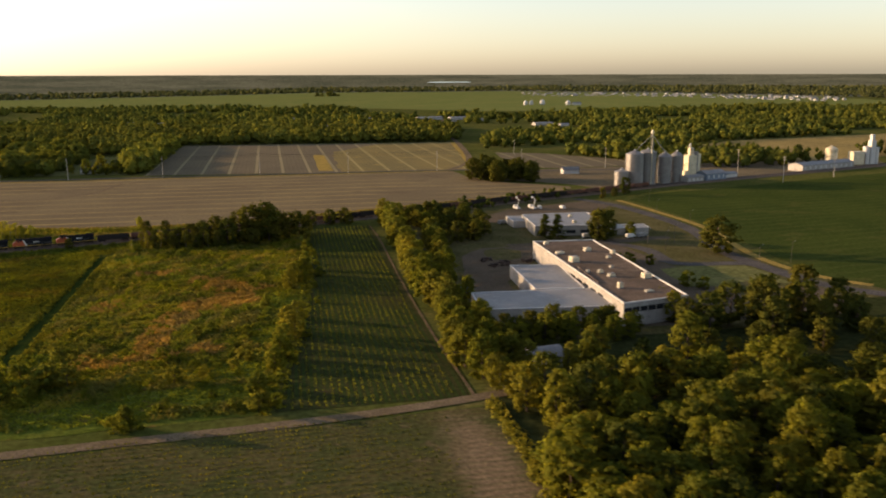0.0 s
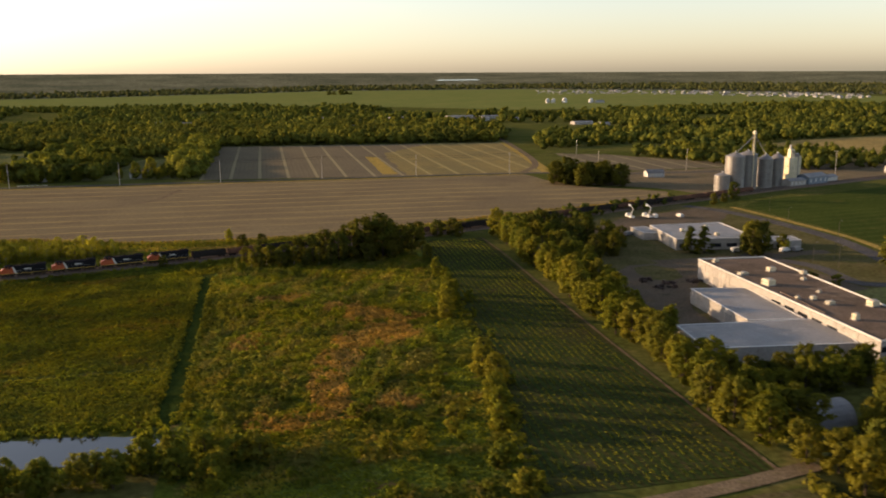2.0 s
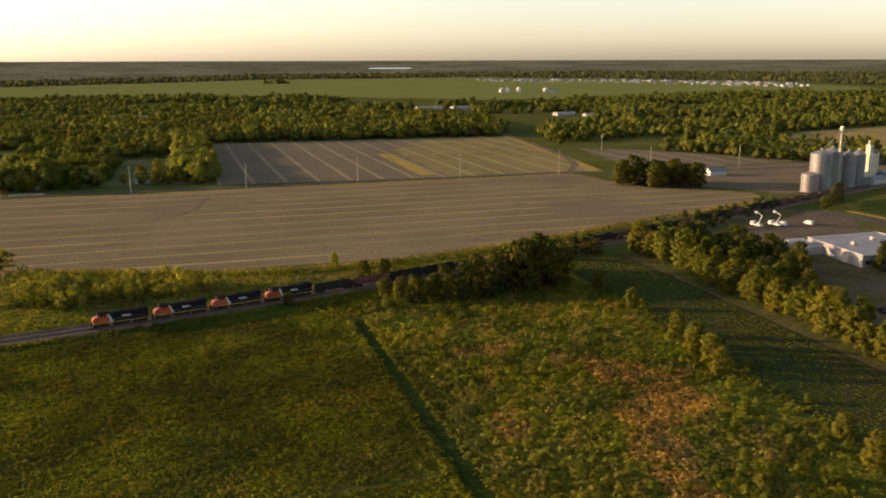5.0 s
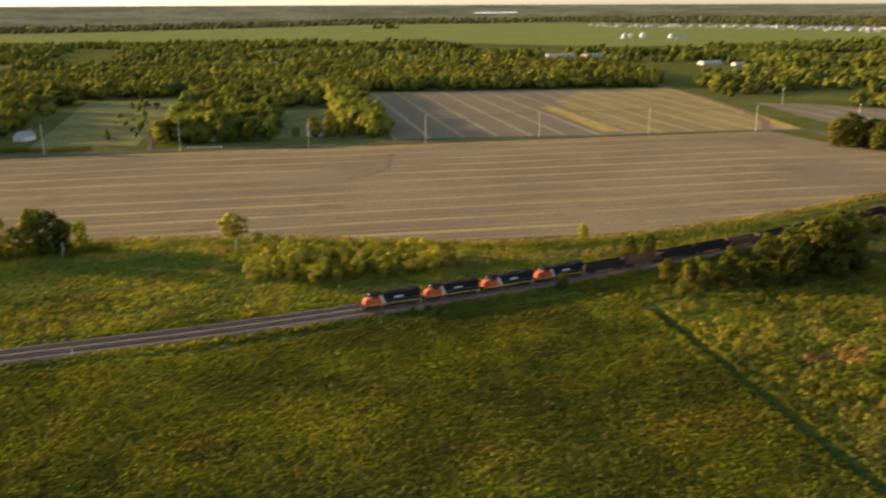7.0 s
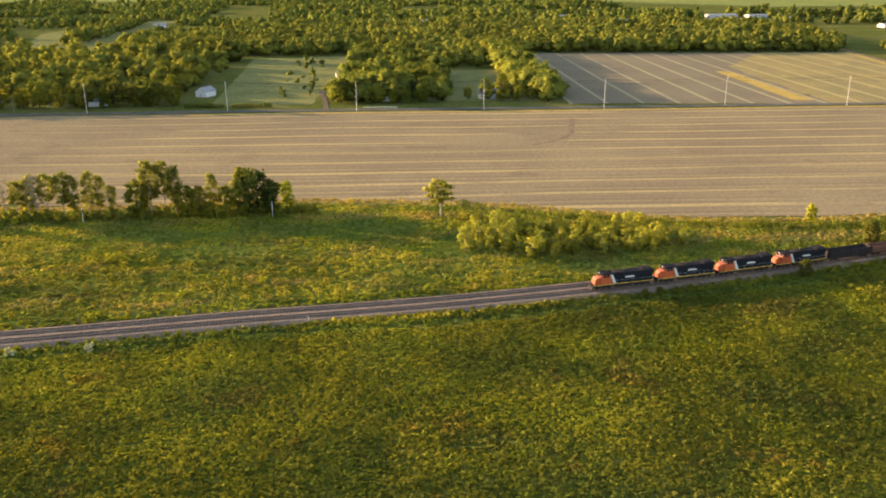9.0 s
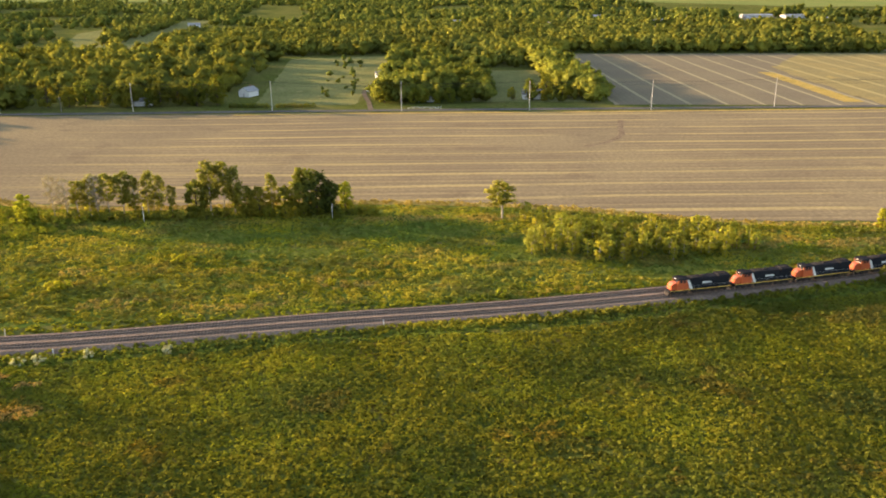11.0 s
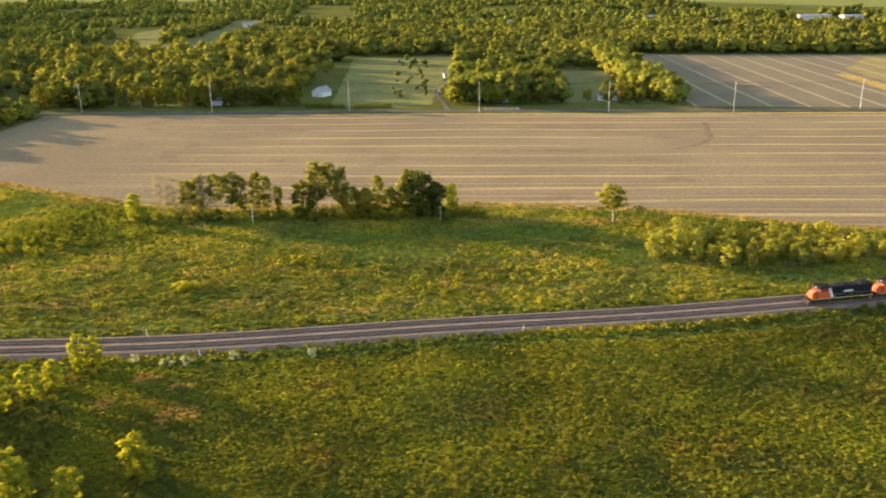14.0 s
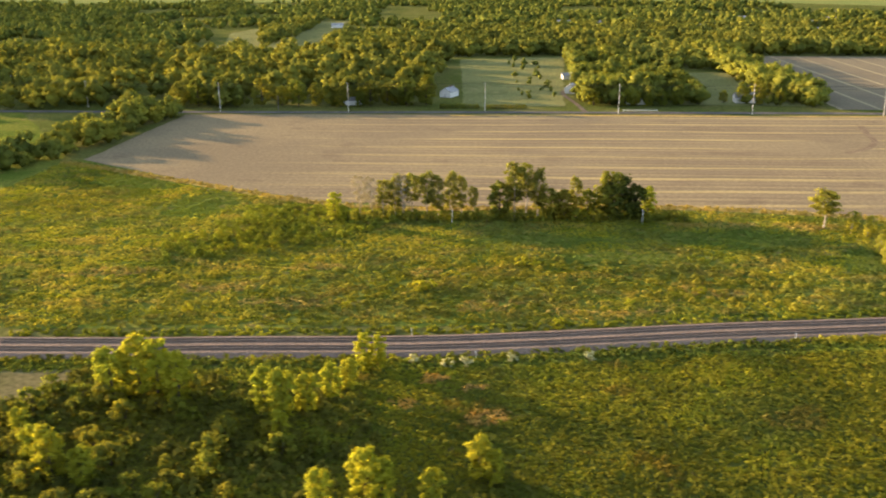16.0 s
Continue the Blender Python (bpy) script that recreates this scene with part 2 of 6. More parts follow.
M_weed_deep = leafy("deep green grass", (0.07, 0.098, 0.018), (0.1, 0.122, 0.022), (0.085, 0.108, 0.02), 0.42, 0.2, 0.24)
# Less saturated leaves; some distance haze is mixed into this green.
M_farwood_haze = leafy("distant mixed woods greyed with haze", (0.07, 0.078, 0.03), (0.112, 0.114, 0.042), (0.1, 0.1, 0.038), 0.35, 0.35, 0.28)
M_blossom = leafy("white blossom", (0.2, 0.21, 0.11), (0.36, 0.36, 0.24), (0.3, 0.3, 0.2), 0.3)

# ---------------------------------------------------------------- building blocks
rng = np.random.default_rng(7)


def mesh_of(name, verts, faces, material=None, smooth=False):
    me = bpy.data.meshes.new(name)
    me.from_pydata([tuple(v) for v in verts], [], [tuple(f) for f in faces])
    me.update()
    if material:
        me.materials.append(material)
    if smooth:
        me.polygons.foreach_set("use_smooth", [True] * len(me.polygons))
    return me


def big_mesh(name, verts, tris, material, normals=None):
    """A large triangle mesh from arrays; foliage brings the soft outward normals of its clumps."""
    me = bpy.data.meshes.new(name)
    v, f = np.asarray(verts, np.float32), np.asarray(tris, np.int32)
    me.vertices.add(len(v))
    me.vertices.foreach_set("co", v.ravel())
    me.loops.add(f.size)
    me.loops.foreach_set("vertex_index", f.ravel())
    me.polygons.add(len(f))
    me.polygons.foreach_set("loop_start", np.arange(0, f.size, 3, dtype=np.int32))
    me.polygons.foreach_set("use_smooth", np.ones(len(f), bool))
    me.update(calc_edges=True)
    me.materials.append(material)
    if normals is not None:
        me.normals_split_custom_set_from_vertices(normals)
    return me


def finish(bm, name, material, smooth=False):
    me = bpy.data.meshes.new(name)
    bmesh.ops.recalc_face_normals(bm, faces=bm.faces)
    bm.to_mesh(me)
    bm.free()
    me.materials.append(material)
    if smooth:
        me.polygons.foreach_set("use_smooth", [True] * len(me.polygons))
    return me


def part(name, data, material, parent, label=""):
    """One mesh under a thing or a part; data is a bmesh or a mesh."""
    me = finish(data, name, material) if isinstance(data, bmesh.types.BMesh) else data
    ob = new(name, me)
    ob.parent = parent
    return tagged(ob, label)


def thing(name, m, label, category, group="", kind=""):
    ob = new(name)
    ob.matrix_basis = m
    return tagged(ob, label, category, group, kind)


def box(bm, x0, y0, z0, x1, y1, z1, bevel=0.0, m=None):
    r = bmesh.ops.create_cube(bm, size=1.0)
    vs = r["verts"]
    for v in vs:
        v.co = Vector(((x0 + x1) / 2 + v.co.x * (x1 - x0), (y0 + y1) / 2 + v.co.y * (y1 - y0), (z0 + z1) / 2 + v.co.z * (z1 - z0)))
    if bevel:
        es = list({e for v in vs for e in v.link_edges})
        bmesh.ops.bevel(bm, geom=es, offset=bevel, segments=1, affect="EDGES")
        return bm
    if m:
        bmesh.ops.transform(bm, matrix=m, verts=vs)
    return bm


def tube(bm, a, b, r0, r1=None, sides=8):
    a, b = Vector(a), Vector(b)
    d = b - a
    q = d.to_track_quat("Z", "Y").to_matrix().to_4x4()
    bmesh.ops.create_cone(bm, cap_ends=True, segments=sides, radius1=r0, radius2=r0 if r1 is None else r1, depth=d.length,
                          matrix=Matrix.Translation((a + b) / 2) @ q)
    return bm


def bms():
    return bmesh.new()


def inside(poly, x, y):
    x, y = np.asarray(x, float), np.asarray(y, float)
    hit = np.zeros(x.shape, bool)
    for (xa, ya), (xb, yb) in zip(poly, poly[1:] + poly[:1]):
        c = (ya > y) != (yb > y)
        with np.errstate(divide="ignore", invalid="ignore"):
            hit ^= c & (x < (xb - xa) * (y - ya) / (yb - ya + 1e-12) + xa)
    return hit


def scatter(poly, spacing, seed, keep=1.0):
    """Points strewn evenly but unevenly over a plan polygon."""
    g = np.random.default_rng(seed)
    xs, ys = [p[0] for p in poly], [p[1] for p in poly]
    gx, gy = np.meshgrid(np.arange(min(xs), max(xs), spacing), np.arange(min(ys), max(ys), spacing))
    x = gx.ravel() + g.uniform(-0.5, 0.5, gx.size) * spacing
    y = gy.ravel() + g.uniform(-0.5, 0.5, gx.size) * spacing
    ok = inside(poly, x, y) & (g.uniform(0, 1, x.size) < keep)
    return x[ok], y[ok]


OCTA = (np.array([(1, 0, 0), (-1, 0, 0), (0, 1, 0), (0, -1, 0), (0, 0, 1), (0, 0, -1)], float), np.array([(0, 2, 4), (2, 1, 4), (1, 3, 4), (3, 0, 4), (2, 0, 5), (1, 2, 5), (3, 1, 5), (0, 3, 5)]))


def terrain_z(x, y):
    """The land is level, with low wooded hills far off that close the horizon."""
    r = np.hypot(np.asarray(x, float), np.asarray(y, float))
    s = np.clip((r - 2700.0) / 2200.0, 0, 1)
    bearing = np.degrees(np.arctan2(np.asarray(x, float), np.asarray(y, float)))
    return (74.0 - np.clip(0.36 * (bearing - 15.0), -12, 12)) * s ** 1.5


# ---------------------------------------------------------------- ground and fields
rings = np.concatenate([np.linspace(0, 1200, 25), np.linspace(1260, 4930, 45)])
SPOKES = 180
gv = [(r * math.cos(2 * math.pi * k / SPOKES), r * math.sin(2 * math.pi * k / SPOKES)) for r in rings[1:] for k in range(SPOKES)]
gv = np.array([(0.0, 0.0)] + gv)
gz = terrain_z(gv[:, 0], gv[:, 1]) - 0.02
gf = [(0, 1 + k, 1 + (k + 1) % SPOKES) for k in range(SPOKES)]
for i in range(len(rings) - 2):
    a, b = 1 + i * SPOKES, 1 + (i + 1) * SPOKES
    for k in range(SPOKES):
        n2 = (k + 1) % SPOKES
        gf += [(a + k, b + k, b + n2), (a + k, b + n2, a + n2)]
ground = new("ground", big_mesh("ground", np.column_stack([gv, gz]), gf, M_ground))
ground.data.materials.append(M_hills_haze)
gf_a = np.array(gf)
far_faces = np.hypot(gv[gf_a, 0], gv[gf_a, 1]).min(1) > 2900
ground.data.polygons.foreach_set("material_index", far_faces.astype(np.int32))
tagged(ground, "level grassland reaching to low wooded hills", "ground", kind="structure")


def field(name, poly, material, label, lift, rag=2.0, step=8.0):
    """A flat field with slightly uneven edges, laid over the ground."""
    g = np.random.default_rng(len(name) * 131 + len(poly))
    bm = bms()
    pts = []
    for (xa, ya), (xb, yb) in zip(poly, poly[1:] + poly[:1]):
        n = max(1, int(math.hypot(xb - xa, yb - ya) / step))
        for k in range(n):
            pts.append((xa + (xb - xa) * k / n + g.uniform(-rag, rag) * 0.5, ya + (yb - ya) * k / n + g.uniform(-rag, rag) * 0.5))
    top = bm.faces.new([bm.verts.new((x, y, lift + float(terrain_z(x, y)))) for x, y in pts])
    bmesh.ops.triangulate(bm, faces=[top])
    ob = new(name, finish(bm, name, material))
    if ob.data.polygons[0].normal.z < 0:
        ob.data.flip_normals()
    return tagged(ob, label, "field", kind="structure")


STUBBLE = [(-463, 589), (-403, 549), (-342, 517), (-300, 509), (-229, 511), (-160, 499), (-94, 474), (-40, 468), (30, 480), (70, 489), (156, 519), (215, 535),
           (224, 558), (205, 578), (178, 600), (170, 640), (168, 676), (-60, 691), (-267, 704), (-456, 711)]
TRAM = [(-76, 714), (186, 680), (215, 830), (240, 972), (90, 990), (-62, 1012)]
MARSH = [(-620, 280), (-420, 250), (-200, 225), (-120, 250), (-66, 248), (-62, 300), (-60, 400), (-76, 412), (-114, 406), (-176, 394), (-229, 391), (-290, 383), (-400, 381), (-620, 384)]
SCRUB = [(-66, 192), (3, 192), (14, 260), (24, 340), (29, 400), (28, 440), (-20, 430), (-58, 420), (-60, 300), (-66, 248)]
MEADOW = [(-620, 402), (-400, 401), (-290, 403), (-229, 409), (-176, 412), (-114, 423), (-50, 436), (40, 462), (30, 479), (-40, 467), (-94, 473), (-160, 498), (-229, 510),
          (-300, 508), (-342, 516), (-403, 548), (-463, 588), (-620, 640)]
LANE = [(5, 193), (52, 192), (54, 250), (58, 320), (64, 439), (31, 440), (29, 380), (24, 320), (14, 250)]
SOUTH = [(-260, 168), (-52, 180), (38, 184), (56, 184), (53, 120), (50, 40), (-260, 40)]
BEANS = [(236, 488), (255, 506), (494, 568), (900, 690), (900, 150), (260, 150), (225, 262), (217, 284), (228, 350), (235, 392)]
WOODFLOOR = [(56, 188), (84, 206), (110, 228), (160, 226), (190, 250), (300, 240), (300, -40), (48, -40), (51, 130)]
field("stubble_field", STUBBLE, M_stubble, "wide cut wheat field with pale straw rows", 0.10)
field("striped_field", TRAM, M_tram, "harvested field with pale parallel tractor lines", 0.10)
# Lit copy of the striped field: golden sunlight is put into its colour.
M_tram_lit = surface("golden-lit harvested field", (0.2, 0.155, 0.065), (0.165, 0.135, 0.062), 50, 1.6, third=(0.25, 0.185, 0.065), lines=((21.6, 1.8, 0.93, 0.995, (0.36, 0.29, 0.125), 0.55, 0.25), (3.6, 1.8, 0.4, 1.0, (0.12, 0.1, 0.05), 0.3, 0.2)), grain=0.2, line_patch=900)
field("striped_field_east", [(78, 695), (185, 681), (214, 830), (238, 970), (160, 980), (92, 880)], M_tram_lit, "east part of the striped field with golden light painted in", 0.13, 4.0)
field("golden_strip", [(62, 708), (74, 706), (80, 850), (70, 853)], M_gold, "golden uncut strip in the harvested field", 0.16, 1.0)
field("marsh", MARSH, M_marsh, "wet ground covered with dense weeds", 0.05)
field("scrubland", SCRUB, M_scrub, "scrubland with tan and green patches", 0.06)
field("meadow", MEADOW, M_meadow, "rough green meadow beside the railway", 0.07)
field("crop_field", LANE, M_soil, "narrow field of young crop rows", 0.09, 1.0)
field("south_field", SOUTH, M_south, "thin young crop on pale worn soil", 0.08, 1.0)
field("bean_field", BEANS, M_beans, "large even green bean field", 0.08)
field("forest_floor", WOODFLOOR, M_forestfloor, "forest floor with the wood's shade painted dark", 0.04)
field("golden_field", [(400, 690), (493, 668), (562, 671), (800, 760), (1000, 840), (1000, 960), (736, 921), (550, 887), (420, 800)], M_goldfield, "far cut grain field in golden light", 0.10)
field("east_stubble", [(225, 690), (264, 672), (372, 676), (292, 803), (250, 830)], M_tram, "small harvested field beside the grain silos", 0.09)
field("silo_yard", [(185, 610), (225, 575), (240, 545), (300, 552), (360, 570), (540, 622), (560, 668), (372, 672), (264, 668), (190, 668)], M_yard, "dusty gravel yard round the silos", 0.05)
field("far_green_field", [(-1500, 2350), (-561, 2250), (188, 2130), (520, 1740), (868, 1700), (1200, 1780), (1560, 1690), (1720, 2000), (1750, 2350), (1480, 2800), (999, 3180), (309, 3300), (-755, 2950), (-1700, 3000)],
      M_greenfar, "broad bright green far field", 0.6, 20, 80)
field("west_lawn", [(-293, 733), (-232, 731), (-205, 1015), (-300, 1000)], M_lawn, "long mown lawn behind the houses", 0.08)
field("house_lawn", [(-166, 735), (-90, 727), (-86, 890), (-134, 890)], M_lawn, "mown lawn beside the farmstead", 0.08)
field("far_clearing", [(-566, 1030), (-462, 1046), (-460, 1165), (-478, 1421), (-480, 1560), (-560, 1560), (-604, 1340), (-566, 1175)], M_lawn, "long grassy clearing in the woods", 0.08)
field("west_meadow", [(-800, 560), (-487, 552), (-470, 560), (-476, 600), (-560, 720), (-800, 700)], M_meadow, "grass meadow beyond the hedge", 0.06)
field("dirt_lot", [(-440, 352), (-381, 362), (-370, 370), (-374, 379), (-440, 379)], M_drygrass, "bare dirt clearing near the railway", 0.06)
field("factory_grounds", [(62, 232), (110, 228), (200, 226), (238, 240), (216, 285), (212, 320), (226, 390), (226, 480), (205, 505), (150, 492), (100, 460), (76, 440), (72, 380), (68, 300)], M_drygrass, "dry trodden grass round the factory", 0.03)
field("gravel_yard", [(81, 285), (84, 318), (92, 352), (104, 367), (120, 366), (122, 338), (97, 303), (93, 270), (82, 272)], M_gravel, "pale gravel yard behind the factory", 0.06)
field("factory_apron", [(118, 372), (200, 372), (196, 330), (170, 318), (172, 262), (206, 272), (200, 232), (60, 238), (66, 285), (90, 270), (100, 300), (122, 335)], M_gravel, "worn paved yard round the factory", 0.045)
field("depot_yard", [(126, 430), (180, 432), (215, 470), (205, 490), (150, 470), (118, 440)], M_gravel, "gravel depot yard with parked trucks", 0.06)
field("scrap_green", [(105, 361), (114, 364), (119, 356), (115, 343), (108, 338), (103, 342), (101, 352)], M_drygrass, "rough grass island in the gravel yard", 0.085)
field("factory_lawn", [(163, 306), (180, 309), (199, 304), (201, 290), (199, 271), (186, 281), (176, 275), (158, 277)], M_lawn, "green lawn beside the factory drive", 0.07)
field("grain_green", [(168, 362), (212, 366), (204, 318), (170, 318)], M_drygrass, "grass island beside the factory drive", 0.07)


def ribbon(name, line, width, material, label, lift):
    """A road or track along a plan line."""
    bm = bms()
    left, right = [], []
    for i, (x, y) in enumerate(line):
        a, b = Vector(line[max(0, i - 1)]), Vector(line[min(len(line) - 1, i + 1)])
        d = (b - a).normalized()
        n = Vector((-d.y, d.x)) * width / 2
        left.append(bm.verts.new((x + n.x, y + n.y, lift)))
        right.append(bm.verts.new((x - n.x, y - n.y, lift)))
    for i in range(len(line) - 1):
        bm.faces.new((left[i], right[i], right[i + 1], left[i + 1]))
    ob = new(name, finish(bm, name, material))
    if ob.data.polygons[0].normal.z < 0:
        ob.data.flip_normals()
    return tagged(ob, label, "road", kind="structure")


def smooth_line(points, step=6.0):
    """A soft curve through plan points."""
    p = [Vector((*q, 0)) for q in points]
    p = [p[0] * 2 - p[1]] + p + [p[-1] * 2 - p[-2]]
    out = []
    for i in range(1, len(p) - 2):
        n = max(2, int((p[i + 1] - p[i]).length / step))
        for k in range(n):
            t = k / n
            q = 0.5 * ((2 * p[i]) + (p[i + 1] - p[i - 1]) * t + (2 * p[i - 1] - 5 * p[i] + 4 * p[i + 1] - p[i + 2]) * t * t + (3 * p[i] - p[i - 1] - 3 * p[i + 1] + p[i + 2]) * t ** 3)
            out.append((q.x, q.y))
    return out + [(p[-2].x, p[-2].y)]


ribbon("county_road", smooth_line([(-1000, 752), (-456, 719), (-267, 711), (-60, 699), (168, 684), (215, 660), (420, 640)]), 6.5, M_asphalt, "narrow paved road along the field", 0.15)
ribbon("side_road", smooth_line([(168, 684), (205, 760), (245, 960), (300, 1300), (360, 1500)]), 6.0, M_dirt, "pale side road beyond the field", 0.16)
ribbon("dirt_track", smooth_line([(-200, 176), (-120, 179), (-53, 183), (5, 185), (38, 188), (62, 192)]), 4.2, M_dirt, "sandy dirt track between two fields", 0.17)
ribbon("lane_edge", smooth_line([(53, 190), (54.5, 250), (58, 320), (63, 400), (64, 439)]), 0.9, M_bare, "dry worn edge of the crop field", 0.14)
ribbon("damp_trail", smooth_line([(-60, 392), (-61.5, 352), (-63.5, 300), (-65, 270), (-67, 246)]), 7.0, M_trail, "low damp grass trail through the weeds", 0.10)
ribbon("factory_drive", smooth_line([(205, 500), (217, 470), (222, 420), (219, 379), (206, 330), (206, 290), (212, 262), (240, 230)]), 7.5, M_asphalt, "worn asphalt drive beside the bean field", 0.15)
ribbon("golden_verge", smooth_line([(228, 488), (230, 440), (229, 385), (214, 318), (216, 280), (226, 262)]), 4.0, M_gold, "dry golden verge along the drive", 0.13)
ribbon("yard_drive", smooth_line([(160, 372), (175, 345), (174, 315), (200, 308), (206, 300)]), 6.5, M_asphalt, "short drive to the factory yard", 0.16)
ribbon("field_verge", smooth_line([(-470, 584), (-403, 547), (-342, 514), (-300, 506), (-229, 508), (-160, 496), (-94, 471), (-40, 465), (30, 478), (110, 503), (210, 531)]), 5.0, M_gold, "golden dry grass along the field's edge", 0.13)
ribbon("road_verge", smooth_line([(-300, 701), (-230, 699), (-100, 690), (0, 686), (80, 682), (166, 677)]), 3.2, M_gold, "golden grass verge along the road", 0.14)
ribbon("east_verge", smooth_line([(189, 684), (218, 830), (243, 972)]), 9.0, M_gold, "golden grass strip beside the striped field", 0.15)
ribbon("tractor_trail", smooth_line([(-86, 662), (-92, 640), (-96, 622), (-106, 606), (-120, 596)]), 3.0, M_wheel, "dark wheel trail across the stubble", 0.135)
ribbon("driveway", smooth_line([(-222, 709), (-224, 740), (-228, 780), (-226, 800)]), 3.0, M_gravel, "pale driveway to the farmstead", 0.16)

# ---------------------------------------------------------------- trees
def leaf_cards(g, centre, out, reach, size, tilt=0.5):
    """Small three-cornered leaf sprays that face outwards, more or less, from their clump."""
    n = len(centre)
    p = centre + out * reach
    face = out + g.normal(size=(n, 3)) * tilt
    face /= np.linalg.norm(face, axis=1)[:, None]
    u = np.cross(face, g.normal(size=(n, 3)))
    u /= np.linalg.norm(u, axis=1)[:, None] + 1e-9
    v = np.cross(face, u)
    return np.stack([p - u * size - v * size * 0.6, p + u * size - v * size * 0.6, p + v * size * 1.2], 1).reshape(-1, 3)


def crown_arrays(seed, envelope, lumps, lump_r, leaves, leaf, level=OCTA, rough=0.3, core=0.74):
    """Clumps on and within an outline, each thick with leaf sprays. envelope(u) -> (height, radius) for u in 0..1."""
    g = np.random.default_rng(seed)
    lean = g.uniform(-0.06, 0.06, 2)
    C = np.zeros((lumps, 3))
    R = lump_r * g.uniform(0.6, 1.35, lumps)
    for k in range(lumps):
        h, rad = envelope((k + g.uniform(0, 1)) / lumps)
        a = g.uniform(0, 2 * math.pi)
        d = rad * math.sqrt(g.uniform(0.3, 1.0)) * g.uniform(0.82, 1.12)
        C[k] = math.cos(a) * d + lean[0] * h, math.sin(a) * d + lean[1] * h, h + g.uniform(-0.4, 0.4)
    nv = len(level[0])
    cores = level[0][None] * (1 + g.uniform(-rough, rough, (lumps, nv, 1))) * (core * R)[:, None, None] * np.array([1, 1, 0.8]) + C[:, None]
    F = [(level[1][None] + nv * np.arange(lumps)[:, None, None]).reshape(-1, 3)]
    n = lumps * nv
    cards = lumps * leaves
    w = g.normal(size=(cards, 3))
    w[:, 2] = np.abs(w[:, 2]) * 0.9 - 0.3
    w /= np.linalg.norm(w, axis=1)[:, None]
    r = np.repeat(R, leaves)[:, None]
    V = leaf_cards(g, np.repeat(C, leaves, 0), w * np.array([1, 1, 0.85]), r * g.uniform(0.45, 1.4, (cards, 1)), leaf * g.uniform(0.55, 1.3, (cards, 1)))
    F.append(n + np.arange(cards * 3).reshape(-1, 3))
    mid = np.array([lean[0], lean[1], 1.0]) * envelope(0.42)[0]
    away = C - mid
    away /= np.linalg.norm(away, axis=1)[:, None] + 1e-9
    N = np.concatenate([(level[0][None] + 0.5 * away[:, None]).reshape(-1, 3), np.repeat(w + 0.7 * np.repeat(away, leaves, 0) + g.normal(size=(cards, 3)) * 0.22, 3, 0)])
    N /= np.linalg.norm(N, axis=1)[:, None] + 1e-9
    return np.concatenate([cores.reshape(-1, 3), V]), np.concatenate(F), N


def round_crown(base, top, radius, full=0.45):
    """A domed outline, widest at the share full of its height."""
    def envelope(u):
        v = (u - full) / ((1.03 - full) if u > full else full * 1.35)
        return base + (top - base) * u, radius * math.sqrt(max(0.03, 1 - v * v))
    return envelope


def cone_crown(base, top, radius):
    return lambda u: (base + (top - base) * u, radius * (1 - u) ** 0.85 + 0.1)


def trunk_mesh(seed, height, r, limbs, spread, low=0.35):
    g = np.random.default_rng(seed)
    bm = bms()
    bend = Vector((g.uniform(-0.3, 0.3), g.uniform(-0.3, 0.3), 0))
    tube(bm, (0, 0, -0.3), bend + Vector((0, 0, height * 0.5)), r, r * 0.7, 7)
    tube(bm, bend + Vector((0, 0, height * 0.48)), bend * 1.6 + Vector((0, 0, height)), r * 0.7, r * 0.2, 6)
    for k in range(limbs):
        a = k * 2.4 + g.uniform(-0.4, 0.4)
        h = height * (low + (0.9 - low) * k / max(1, limbs))
        reach = spread * g.uniform(0.5, 0.9)
        tube(bm, bend + Vector((0, 0, h)), bend + Vector((math.cos(a) * reach, math.sin(a) * reach, h + reach * 0.7)), r * 0.4, r * 0.1, 5)
    return bm


def tree_kind(name, label, category, group, leaf_material, bark, crown, trunk):
    """One tree or shrub with its trunk and crown, kept as the pattern for the others of its kind."""
    ob = thing(name, pose(0, 0, 0), label, category, group)
    part("trunk", finish(trunk, "trunk", bark), bark, ob)
    part("crown", big_mesh("crown", crown[0], crown[1], leaf_material, crown[2]), leaf_material, ob)
    return ob


KINDS = {}


def kind(key, *args):
    KINDS.setdefault(key, []).append([tree_kind(*args), 0])


for s in range(5):
    kind("broad", "broadleaf_tree", "broad leafy green tree lit by low sun", "tree", "woodland trees", M_leaf, M_bark,
         crown_arrays(10 + s, round_crown(1.2, 11.5 + s * 0.6, 4.0 + 0.5 * (s % 3), 0.42 + 0.05 * (s % 2)), 82, 0.98, 24, 0.4, core=0.6), trunk_mesh(s, 9.5, 0.34, 6, 3.6))
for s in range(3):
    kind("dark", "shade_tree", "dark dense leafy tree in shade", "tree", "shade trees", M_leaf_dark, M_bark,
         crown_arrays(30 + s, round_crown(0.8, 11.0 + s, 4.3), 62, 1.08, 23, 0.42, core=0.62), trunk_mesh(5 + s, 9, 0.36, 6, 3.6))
for s in range(2):
    kind("yellow", "yellow_tree", "upright tree with sunlit yellow-green leaves", "tree", "yellow-green trees", M_leaf_yellow, M_bark,
         crown_arrays(40 + s, round_crown(1.0, 10.5, 2.7, 0.5), 56, 0.8, 44, 0.27), trunk_mesh(9 + s, 9, 0.22, 7, 1.8, 0.2))
